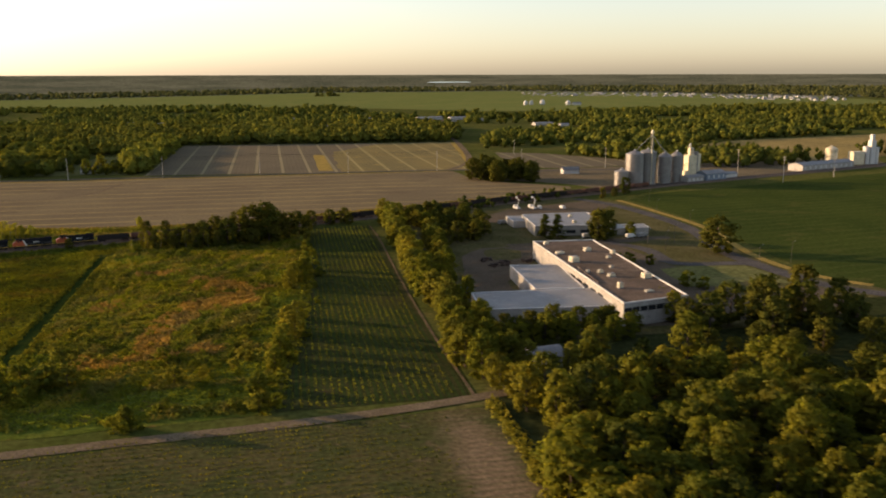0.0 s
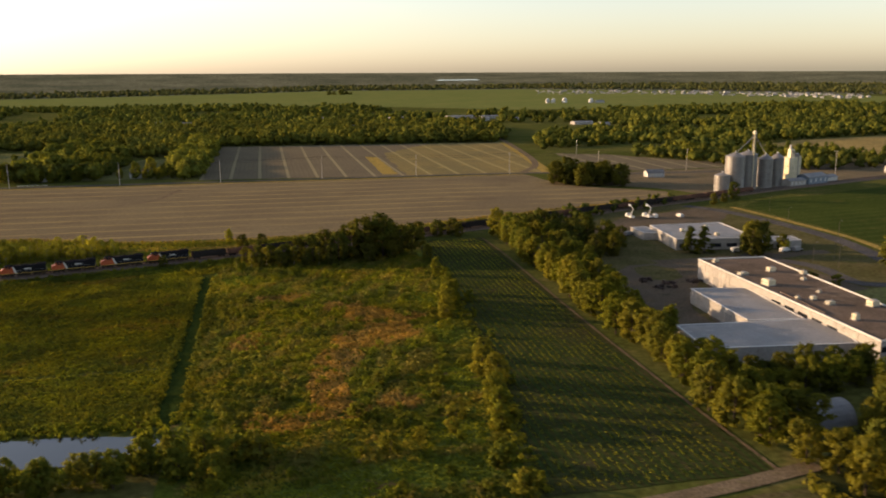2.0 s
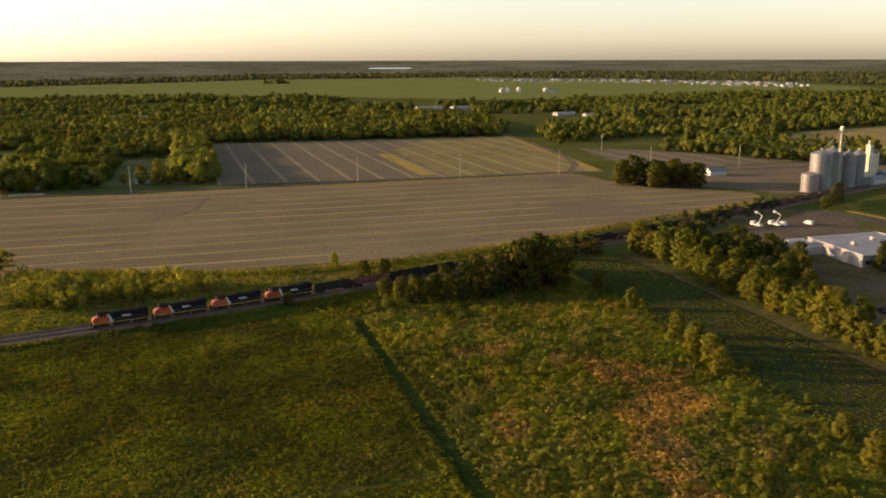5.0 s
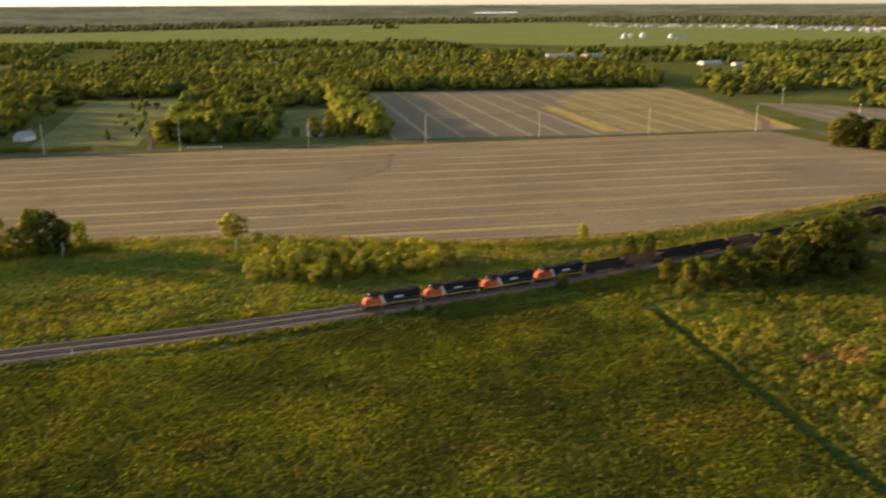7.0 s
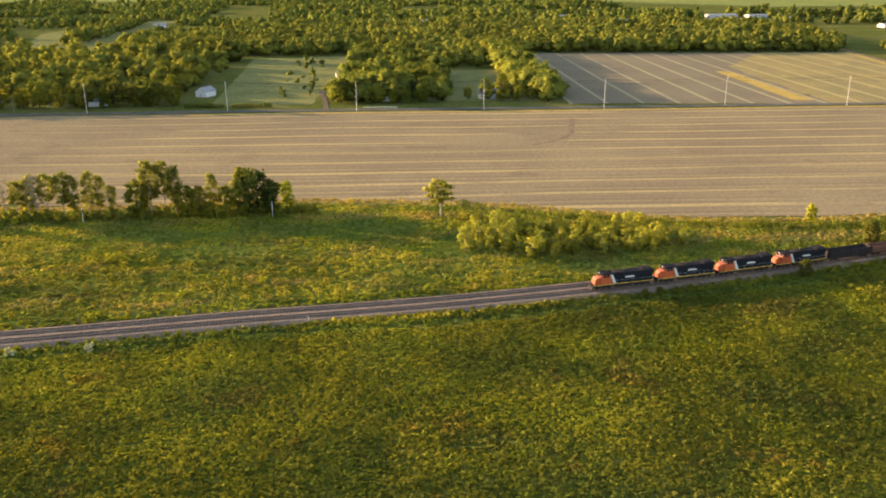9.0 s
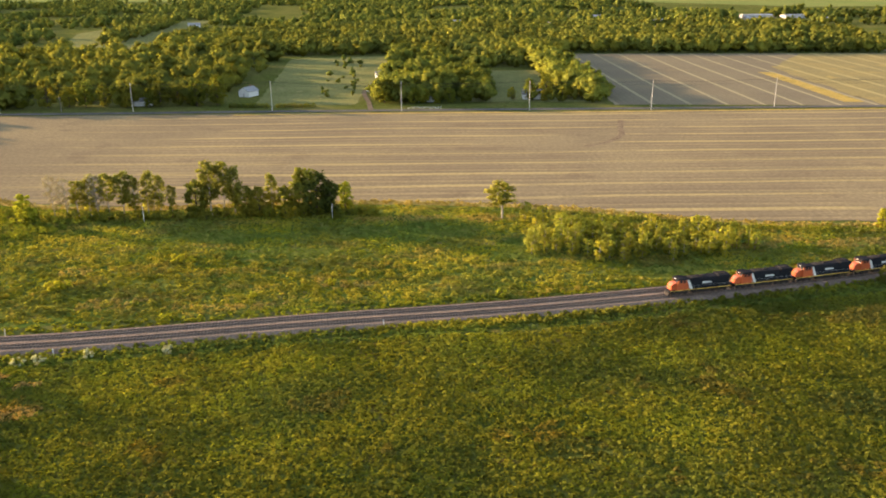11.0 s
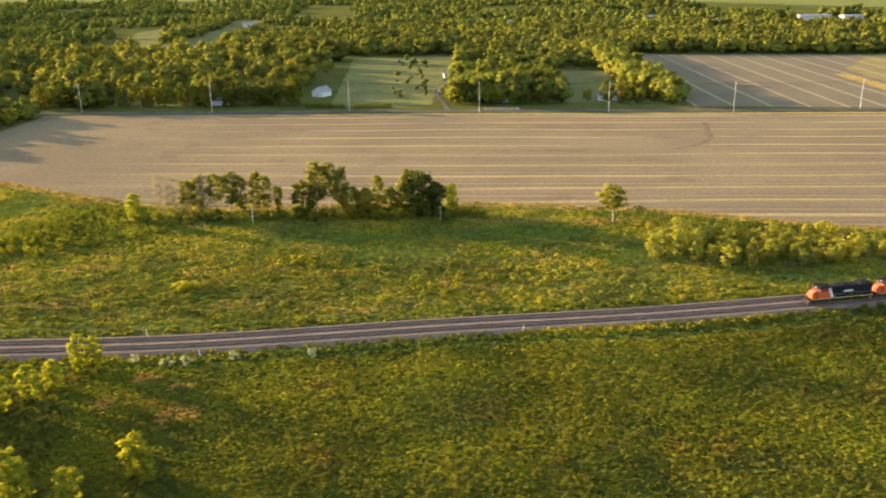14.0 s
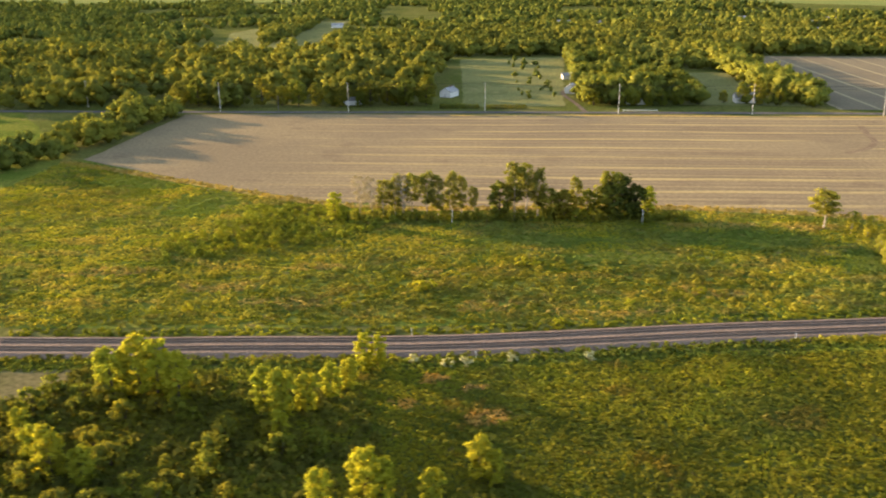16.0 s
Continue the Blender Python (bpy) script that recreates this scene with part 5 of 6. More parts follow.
def bogie(parent, x, wheels=3, span=3.4):
    frame_bm = bms()
    for s in (-1, 1):
        box(frame_bm, x - span / 2 - 0.4, s * 1.05 - 0.1, 0.45, x + span / 2 + 0.4, s * 1.05 + 0.1, 0.8, 0.05)
    box(frame_bm, x - 0.4, -1.0, 0.5, x + 0.4, 1.0, 0.85)
    ob = part("bogie", frame_bm, M_grime, parent)
    for k in range(wheels):
        wx = x - span / 2 + span * k / (wheels - 1)
        for s in (-1, 1):
            part("wheel", tube(bms(), (wx, s * 0.70, 0.5), (wx, s * 0.86, 0.5), 0.5, 0.46, 14), M_grime, ob)


def locomotive():
    """Nose to -x; wheels stand at z = 0; 17.6 m over its couplers' faces."""
    ob = thing("locomotive", pose(0, 0, 0), "black diesel locomotive with red-orange cab and white stripe", "locomotive", "locomotives of the freight train")
    part("underframe", box(box(bms(), -8.6, -1.5, 1.05, 8.6, 1.5, 1.45, 0.05), -8.7, -0.9, 0.55, -8.45, 0.9, 1.1), M_black, ob)
    sill = bms()
    for s in (-1, 1):
        box(sill, -8.5, s * 1.5 - 0.012, 1.36, 8.5, s * 1.5 + 0.022, 1.5)
    part("sill_stripe", sill, M_yellow, ob)
    part("hood", prism(bms(), [(-3.9, 1.47), (8.1, 1.47), (8.1, 4.0), (7.8, 4.3), (-3.9, 4.3)], -1.2, 1.2), M_black, ob)
    part("radiator", prism(bms(), [(4.9, 3.55), (8.15, 3.55), (8.4, 4.1), (8.1, 4.55), (4.9, 4.55)], -1.5, 1.5), M_black, ob)
    cab = part("cab", prism(bms(), [(-6.6, 1.47), (-3.85, 1.47), (-3.85, 4.05), (-6.5, 4.05)], -1.4, 1.4), M_red, ob, "red-orange driver's cab")
    part("nose", prism(bms(), [(-8.1, 1.47), (-6.55, 1.47), (-6.55, 3.35), (-7.5, 3.2), (-8.1, 2.6)], -0.95, 0.95), M_red, ob, "red-orange short nose")
    roof_bm = prism(bms(), [(-6.6, 4.03), (-3.8, 4.03), (-3.9, 4.3), (-4.3, 4.48), (-6.1, 4.48), (-6.6, 4.25)], -1.43, 1.43)
    part("cab_roof", roof_bm, M_black, ob)
    part("snow_plough", prism(bms(), [(-8.95, 0.15), (-8.62, 0.15), (-8.62, 0.8), (-8.72, 0.8)], -1.2, 1.2), M_grime, ob)
    for s in (-1, 1):
        stripe = bms()
        a = [stripe.verts.new((px, s * 1.215, pz)) for px, pz in ((-2.9, 1.5), (-2.1, 1.5), (-3.3, 4.0), (-3.85, 4.0))]
        stripe.faces.new(a)
        red = bms()
        a = [red.verts.new((px, s * 1.211, pz)) for px, pz in ((-3.84, 1.5), (-2.9, 1.5), (-3.84, 3.95))]
        red.faces.new(a)
        part("panel", red, M_red, ob)
        part("stripe", stripe, M_white, ob, "white slanting stripe")
        mark = bms()
        for px, pz, w, h in ((1.6, 2.95, 2.3, 0.42), (2.9, 2.85, 0.5, 0.22)):
            box(mark, px - w / 2, s * 1.21 - 0.01, pz - h / 2, px + w / 2, s * 1.21 + 0.012, pz + h / 2)
        part("marking", mark, M_white, ob, "white rounded mark on the hood")
        part("side_window", box(box(bms(), -5.9, s * 1.4 - 0.01, 3.3, -5.2, s * 1.4 + 0.015, 4.0), -5.0, s * 1.4 - 0.01, 3.3, -4.3, s * 1.4 + 0.015, 4.0), M_glass, cab)
        part("windscreen", box(bms(), -6.62, s * 0.65 - 0.5, 3.4, -6.5, s * 0.65 + 0.5, 3.98), M_glass, cab)
        part("fuel_tank_side", box(bms(), -2.2, s * 1.3 - 0.1, 0.4, 2.6, s * 1.3 + 0.1, 1.05, 0.05), M_grime, ob)
        rail_bm = bms()
        for px in np.linspace(-3.4, 8.3, 9):
            tube(rail_bm, (px, s * 1.45, 1.45), (px, s * 1.45, 2.4), 0.025, sides=5)
        tube(rail_bm, (-3.4, s * 1.45, 2.4), (8.3, s * 1.45, 2.4), 0.025, sides=5)
        part("handrail", rail_bm, M_grey, ob)
        for px in np.linspace(-3.2, 4.2, 6):
            part("hood_door", box(bms(), px, s * 1.2 - 0.01, 1.6, px + 1.05, s * 1.2 + 0.008, 2.15), M_black, ob)
    part("fuel_tank", box(bms(), -2.2, -1.25, 0.4, 2.6, 1.25, 1.05), M_grime, ob)
    for px in (5.6, 6.9):
        part("fan", tube(bms(), (px, 0, 4.5), (px, 0, 4.68), 0.6, 0.55, 14), M_grime, ob)
    part("exhaust_stack", box(bms(), 0.2, -0.3, 4.25, 1.4, 0.3, 4.6, 0.05), M_grime, ob)
    part("dynamic_brake", box(bms(), -2.8, -1.0, 4.25, -0.4, 1.0, 4.42, 0.05), M_grime, ob)
    part("headlight", box(bms(), -6.68, -0.14, 4.08, -6.3, 0.14, 4.3), M_white, cab)
    part("coupler", box(bms(), 8.6, -0.2, 0.75, 9.2, 0.2, 1.05, 0.05), M_grime, ob)
    bogie(ob, -5.6)
    bogie(ob, 5.6)
    return ob


def wagon(name, label, material, group, high):
    """An open-topped goods car, 14.6 m over its ends."""
    ob = thing(name, pose(0, 0, 0), label, "freight car", group)
    shell = bms()
    for s in (-1, 1):
        box(shell, -7.1, s * 1.42 - 0.08, 1.1, 7.1, s * 1.42 + 0.08, high)
        box(shell, s * 7.1 - 0.08, -1.42, 1.1, s * 7.1 + 0.08, 1.42, high)
    part("side", shell, material, ob)
    part("floor", box(bms(), -7.2, -1.45, 0.95, 7.2, 1.45, 1.2), M_grime, ob)
    for s in (-1, 1):
        for px in np.linspace(-6.4, 6.4, 9):
            part("rib", box(bms(), px - 0.09, s * 1.52 - 0.07, 1.1, px + 0.09, s * 1.52 + 0.07, high - 0.05), material, ob)
    part("coupler", box(bms(), 7.1, -0.15, 0.8, 7.7, 0.15, 1.05), M_grime, ob)
    bogie(ob, -5.2, 2, 1.8)
    bogie(ob, 5.2, 2, 1.8)
    return ob


near_track = np.array(offset_line(smooth_line(RAIL, 1.0), -2.15))
run = np.concatenate([[0], np.cumsum(np.linalg.norm(np.diff(near_track, axis=0), axis=1))])
nose_run = float(np.interp(-140.0, near_track[:, 0], run))


def on_rails(s):
    """The pose of a vehicle whose middle is s metres behind the train's nose."""
    f = lambda d: Vector((float(np.interp(nose_run + d, run, near_track[:, 0])), float(np.interp(nose_run + d, run, near_track[:, 1])), 0.90))
    a, b = f(s - 5.5), f(s + 5.5)
    return Matrix.Translation((a + b) / 2) @ Matrix.Rotation(math.atan2(b.y - a.y, b.x - a.x), 4, "Z")


first = locomotive()
first.matrix_basis = on_rails(8.9)
for k in range(1, 4):
    copy_thing(first, on_rails(8.9 + 18.2 * k))
tail = 4 * 18.2 + 7.6
grey_car = wagon("gondola", "dark open gondola car of the freight train", M_grime, "gondola cars", 3.1)
red_car = wagon("gondola", "rusty red open gondola car of the freight train", M_rust, "gondola cars", 2.9)
grey_car.matrix_basis = on_rails(tail)
red_car.matrix_basis = on_rails(tail + 15.0)
for k in range(2, 24):
    copy_thing(red_car if k % 3 == 1 or k > 19 else grey_car, on_rails(tail + 15.0 * k))

# ---------------------------------------------------------------- factory
M_panel = surface("pale sheet metal wall", (0.34, 0.315, 0.28), (0.28, 0.258, 0.23), 4, 0.5, 0.6, 0.1, (0.21, 0.185, 0.158), (), 0.2)
M_roofwhite = surface("pale metal roof", (0.19, 0.185, 0.18), (0.16, 0.155, 0.15), 9, 0.7, 0.6, 0.1, (0.24, 0.225, 0.21), (), 0.15)
M_rooftar = surface("brown gravelled flat roof", (0.135, 0.1, 0.075), (0.105, 0.08, 0.06), 11, 0.8, 0.9, 0.3, (0.175, 0.135, 0.1), (), 0.25)
M_concrete = paint("weathered concrete", (0.36, 0.34, 0.31), 0.85, 0, 0.35)
M_silo = surface("galvanised silo steel", (0.225, 0.212, 0.195), (0.185, 0.172, 0.158), 5, 0.4, 0.5, 0.1, (0.155, 0.135, 0.118), (), 0.15, 0.3)
M_cream = paint("cream sheet metal", (0.62, 0.54, 0.36), 0.55, 0, 0.3)
M_blue = paint("blue grey sheet metal", (0.16, 0.2, 0.25), 0.55)
M_bluetarp = paint("blue tarpaulin", (0.05, 0.11, 0.24), 0.6)
M_pole = paint("weathered wooden pole", (0.4, 0.36, 0.3), 0.8, 0, 0.2)
M_poledark = paint("dark pole", (0.12, 0.1, 0.085), 0.9)
M_shingle = paint("grey roof shingles", (0.2, 0.19, 0.18), 0.9, 0, 0.4)
M_siding = paint("white house siding", (0.48, 0.46, 0.42), 0.7, 0, 0.15)
M_tyre = paint("black rubber", (0.02, 0.02, 0.02), 0.9)
M_scrap = paint("rusty scrap metal", (0.09, 0.06, 0.045), 0.8, 0.3, 0.5)


def along_edge(a, b, h, outward):
    """A pose whose x runs from a to b along a wall's foot, y pointing out of the wall."""
    a, b = Vector((*a, h)), Vector((*b, h))
    x = (b - a).normalized()
    y = Vector((x.y, -x.x, 0)) * outward
    m = Matrix((x, y, Vector((0, 0, 1)))).transposed().to_4x4()
    return Matrix.Translation(a) @ m, (b - a).length


def hall(name, corners, height, roof_material, label, parapet=0.5, panel=3.0):
    """A flat-roofed hall with panelled walls, a roof slab and a parapet. Corners run clockwise seen from above."""
    ob = thing(name, pose(0, 0, 0), label, "building")
    n = len(corners)
    for i in range(n):
        a, b = corners[i], corners[(i + 1) % n]
        m, length = along_edge(a, b, 0.0, -1)
        w = part("wall", box(bms(), 0, -0.3, -0.1, length, 0.0, height, 0), M_panel, ob)
        w.matrix_local = m
        count = max(2, int(length / panel))
        strip = bmesh_strip(length / count * 0.94, height - 1.0)
        for k in range(count):
            p = new("panel", strip)
            p.parent = w
            p.location = (length * (k + 0.5) / count, 0.03, 0.55 + (height - 1.0) / 2)
        cap = part("parapet", box(bms(), -0.15, -0.4, height, length + 0.15, 0.12, height + parapet, 0.04), M_white, ob, "white roof edge")
        cap.matrix_local = m
    bm = bms()
    top = [bm.verts.new((px, py, height + 0.12)) for px, py in corners]
    low = [bm.verts.new((px, py, height - 0.2)) for px, py in corners]
    bm.faces.new(top)
    bm.faces.new(low[::-1])
    for i in range(n):
        bm.faces.new((top[i], low[i], low[(i + 1) % n], top[(i + 1) % n]))
    part("roof", bm, roof_material, ob)
    return ob


STRIPS = {}


def bmesh_strip(w, h):
    key = (round(w, 2), round(h, 2))
    if key not in STRIPS:
        STRIPS[key] = finish(box(bms(), -w / 2, -0.04, -h / 2, w / 2, 0.04, h / 2), "panel", M_panel)
    return STRIPS[key]


def wall_item(parent, a, b, at, wide, z0, z1, name, material, proud=0.1, label=""):
    m, length = along_edge(a, b, 0.0, -1)
    p = part(name, box(bms(), at * length - wide / 2, -0.1, z0, at * length + wide / 2, proud, z1), material, parent, label)
    p.matrix_local = m
    return p


MAIN = [(119.5, 338), (145.5, 335), (137.5, 240), (113.5, 236)]
main_hall = hall("factory", MAIN, 7.5, M_rooftar, "long factory hall with brown flat roof and pale walls", 0.5)
for k in range(8):
    wall_item(main_hall, MAIN[2], MAIN[3], (k + 0.5) / 8, 2.7, 4.6, 6.2, "window", M_glass, 0.12)
for k in range(5):
    wall_item(main_hall, MAIN[3], MAIN[0], 0.2 + 0.07 * k, 5.0, 4.7, 5.7, "window", M_glass, 0.12)
for k in range(3):
    wall_item(main_hall, MAIN[3], MAIN[0], 0.62 + 0.12 * k, 3.6, 0.1, 4.0, "loading_door", M_grey, 0.12, "grey roller door")
MID = [(99.5, 308), (118, 304), (113.5, 267), (96.5, 270)]
mid_hall = hall("workshop", MID, 5.0, M_roofwhite, "low workshop with pale metal roof", 0.25)
wall_item(mid_hall, MID[3], MID[0], 0.3, 4.0, 0.1, 3.8, "loading_door", M_grey, 0.12, "grey roller door")
FRONT = [(74, 271.5), (119, 266.2), (113.2, 243.5), (71, 250)]
front_hall = hall("warehouse", FRONT, 4.9, M_roofwhite, "wide low warehouse with white metal roof", 0.2)
wall_item(front_hall, FRONT[3], FRONT[0], 0.5, 4.0, 0.1, 3.8, "loading_door", M_grey, 0.12, "grey roller door")
OFFICE = [(143, 423), (179, 421), (173, 382), (138, 388)]
office = hall("depot_hall", OFFICE, 4.8, M_roofwhite, "pale flat-roofed depot hall with trees before it", 0.3)
for k in range(5):
    wall_item(office, OFFICE[2], OFFICE[3], (k + 0.5) / 5, 4.6, 1.2, 2.8, "window", M_glass, 0.12)
for k in range(3):
    wall_item(office, OFFICE[3], OFFICE[0], 0.2 + 0.3 * k, 3.4, 0.1, 3.6, "loading_door", M_grey, 0.12, "grey roller door")
annex = hall("depot_annex", [(136, 429), (143.5, 428), (142, 412), (135, 413)], 3.4, M_roofwhite, "small pale annex beside the depot", 0.15)
porch = hall("depot_porch", [(172.5, 392), (196, 389), (194, 379), (172, 381)], 3.2, M_roofwhite, "low porch building beside the depot", 0.15)


def roof_unit(px, py, pz, w, d, h, turn):
    ob = thing("rooftop_unit", pose(px, py, pz, 0, 0, turn), "boxy pale ventilation unit on the flat roof", "ventilation unit", "rooftop units")
    part("casing", box(bms(), -w / 2, -d / 2, 0.25, w / 2, d / 2, h, 0.06), M_cream, ob)
    part("kerb", box(bms(), -w / 2 - 0.15, -d / 2 - 0.15, 0, w / 2 + 0.15, d / 2 + 0.15, 0.28), M_grey, ob)
    part("fan", tube(bms(), (w * 0.15, 0, h), (w * 0.15, 0, h + 0.25), min(w, d) * 0.32, sides=12), M_grey, ob)
    for k in range(3):
        part("louvre", box(bms(), -w / 2 - 0.03, -d * 0.4, h * 0.35 + k * 0.28, -w / 2 + 0.02, d * 0.4, h * 0.35 + k * 0.28 + 0.14), M_grey, ob)


for px, py, w, d, h in ((134, 314, 2.6, 2.0, 1.5), (142, 307, 1.8, 1.6, 1.3), (121.5, 312, 3.2, 2.2, 0.9), (121.5, 297, 3.0, 3.4, 2.0), (119.5, 279, 1.2, 1.2, 0.9), (123.5, 277, 1.8, 1.4, 1.2), (125, 271, 2.4, 1.8, 1.1),
                        (136, 266, 2.8, 2.6, 1.8), (121, 255, 1.6, 1.6, 1.9), (123, 332, 1.8, 1.4, 1.2), (137, 300, 1.4, 1.4, 0.8), (128, 248, 2.6, 1.6, 0.6), (131, 284, 1.2, 1.2, 0.7)):
    roof_unit(px, py, 7.62, w, d, h, 4)
for px, py in ((150, 405), (160, 392), (165, 410)):
    roof_unit(px, py, 4.92, 1.8, 1.6, 1.2, 4)
pipe = thing("roof_pipe", pose(0, 0, 7.62), "long dark pipe run lying on the flat roof", "pipe")
part("pipe", tube(bms(), (116.5, 262, 0.35), (119, 287, 0.35), 0.22), M_scrap, pipe)
for k in range(4):
    part("bracket", box(bms(), 116.2 + 0.8 * k, 262.6 + 7.7 * k, 0, 117.0 + 0.8 * k, 263.0 + 7.7 * k, 0.3), M_grey, pipe)

# round-roofed shed below the wood's edge
shed = thing("quonset_shed", pose(78, 211, 0, 0, 0, 95), "round-roofed white metal shed among trees", "shed")
arc = [(-4.5, 0.0)] + [(4.5 * math.cos(a), 4.6 * math.sin(a)) for a in np.linspace(math.pi * 0.98, 0.02, 13)] + [(4.5, 0.0)]
part("shell", prism(bms(), arc, -5, 5), M_roofwhite, shed)
part("door", box(bms(), -1.7, -5.12, 0.0, 1.7, -4.98, 3.2), M_grey, shed, "grey sliding door")
for k in range(5):
    part("rib", prism(bms(), [(px * 1.012, pz * 1.012) for px, pz in arc], -4.9 + 2.4 * k, -4.75 + 2.4 * k), M_roofwhite, shed)

# scrap and machines in the yard
g = np.random.default_rng(61)


def scrap_heap(px, py, size):
    ob = thing("scrap_pile", pose(px, py, 0.05), "dark pile of scrap machinery on gravel", "scrap", "scrap piles")
    for k in range(9):
        a, b, c = g.uniform(-size, size), g.uniform(-size * 0.6, size * 0.6), g.uniform(0.4, 1.4)
        bm = bms()
        box(bm, -g.uniform(0.4, 1.4), -0.35, -c / 2, g.uniform(0.4, 1.4), 0.35, c / 2, 0.06)
        p = part("scrap_piece", bm, M_scrap if k % 3 else M_grime, ob)
        p.matrix_local = pose(a, b, c * 0.5, g.uniform(-12, 12), g.uniform(-12, 12), g.uniform(0, 180))
    bm = tube(bms(), (-size, 0, 0.3), (size * 0.4, 0.4, 1.5), 0.12)
    part("beam", bm, M_scrap, ob)


for px, py, size in ((101, 329, 3.4), (99, 340, 2.8), (117, 334, 3.0), (105, 334, 2.4)):
    scrap_heap(px, py, size)
for px, py, turn in ((71, 290, 8), (76.5, 291, 8)):
    ob = thing("tarp_stack", pose(px, py, 0.05, 0, 0, turn), "stack of goods under blue tarpaulin", "tarpaulin", "covered stacks")
    part("cover", prism(bms(), [(-2.4, 0.1), (-2.3, 1.5), (-0.6, 2.0), (1.2, 1.9), (2.4, 1.4), (2.5, 0.1)], -1.3, 1.3), M_bluetarp, ob)
    part("pallet", box(bms(), -2.5, -1.4, 0, 2.5, 1.4, 0.14), M_sleeper, ob)


# ---------------------------------------------------------------- vehicles
def vehicle(px, py, turn, boom=False, body=None, name="van", label="white parked van on gravel"):
    ob = thing(name, pose(px, py, 0.06, 0, 0, turn), label, "truck" if boom else "car", "parked vehicles")
    shell = prism(bms(), [(-2.6, 0.45), (2.6, 0.45), (2.6, 1.2), (1.7, 1.35), (1.1, 2.05), (-2.5, 2.1)], -0.95, 0.95) if not boom else prism(bms(), [(-3.2, 0.6), (3.2, 0.6), (3.2, 1.5), (2.7, 2.4), (1.4, 2.45), (1.3, 1.3), (-3.2, 1.3)], -1.1, 1.1)
    part("body", shell, body or M_white, ob)
    part("windscreen", prism(bms(), [(1.18, 2.0), (1.72, 1.4), (1.76, 1.44), (1.22, 2.04)] if not boom else [(2.72, 2.3), (3.05, 1.65), (3.1, 1.68), (2.77, 2.33)], -0.8, 0.8), M_glass, ob)
    for wx in (-1.7, 1.7):
        for s in (-1, 1):
            part("wheel", tube(bms(), (wx, s * 0.8, 0.42), (wx, s * 1.0, 0.42), 0.42, sides=12), M_tyre, ob)
    if boom:
        part("turret", box(bms(), -1.6, -0.5, 1.3, -0.6, 0.5, 2.0, 0.05), M_white, ob)
        part("boom", tube(tube(bms(), (-1.1, 0, 1.9), (-3.2, 0, 5.6), 0.2), (-3.2, 0, 5.6), (0.2, 0, 7.0), 0.16), M_white, ob)
        part("bucket", box(bms(), 0.1, -0.5, 6.4, 1.0, 0.5, 7.4, 0.05), M_white, ob)
    return ob


vehicle(156, 471, 95, True, name="bucket_truck", label="white bucket truck with raised boom")
vehicle(165, 469, 100, True, name="bucket_truck", label="white bucket truck with raised boom")
vehicle(169, 468, 80), vehicle(182, 465, 90)
for px, py, c in ((149, 432, M_blue), (133, 425, M_grey), (161, 378, M_white), (181, 372, M_white), (187, 372, M_grey)):
    vehicle(px, py, 20, False, c, "car", "parked car on the worn yard")


# ---------------------------------------------------------------- grain elevator
def silo(px, py, r, h, roof_h, material, label):
    ob = thing("grain_silo", pose(px, py, 0.05), label, "silo", "grain silos")
    bm = bms()
    rings_n, sides = int(h / 1.1), 28
    prev = None
    for k in range(rings_n * 2 + 1):
        z = h * k / (rings_n * 2)
        rr = r + (0.05 if k % 2 else 0.0)
        cur = [bm.verts.new((rr * math.cos(2 * math.pi * j / sides), rr * math.sin(2 * math.pi * j / sides), z)) for j in range(sides)]
        if prev:
            for j in range(sides):
                bm.faces.new((prev[j], prev[(j + 1) % sides], cur[(j + 1) % sides], cur[j]))
        prev = cur
    part("shell", finish(bm, "shell", material), material, ob)
    part("roof", tube(bms(), (0, 0, h), (0, 0, h + roof_h), r + 0.2, 0.5, 28), material, ob)
    part("roof_cap", tube(bms(), (0, 0, h + roof_h), (0, 0, h + roof_h + 0.7), 0.55, sides=10), M_white, ob)
    part("base_ring", tube(bms(), (0, 0, -0.05), (0, 0, 0.35), r + 0.3, sides=28), M_concrete, ob)
    for k in range(8):
        a = 2 * math.pi * k / 8
        part("stiffener", tube(bms(), ((r + 0.08) * math.cos(a), (r + 0.08) * math.sin(a), 0.3), ((r + 0.08) * math.cos(a), (r + 0.08) * math.sin(a), h), 0.09, sides=5), material, ob)
    ladder = bms()
    for s in (-0.2, 0.2):
        tube(ladder, (s, -r - 0.25, 0.3), (s, -r - 0.25, h + 0.6), 0.04, sides=5)
    for k in range(int(h / 0.8)):
        tube(ladder, (-0.2, -r - 0.25, 0.6 + 0.8 * k), (0.2, -r - 0.25, 0.6 + 0.8 * k), 0.03, sides=4)
    part("ladder", ladder, M_grey, ob)
    return ob


silo(259, 550, 5.0, 10.5, 1.6, M_silo, "short round galvanised grain silo")
silo(271, 555, 6.3, 22.0, 2.4, M_silo, "tall round galvanised grain silo")
silo(283, 559, 6.0, 22.6, 2.4, M_silo, "tall round galvanised grain silo")
silo(297, 560, 4.9, 19.0, 3.2, M_silo, "tall round galvanised grain silo")
silo(308, 563, 4.4, 19.0, 3.2, M_silo, "tall round galvanised grain silo")


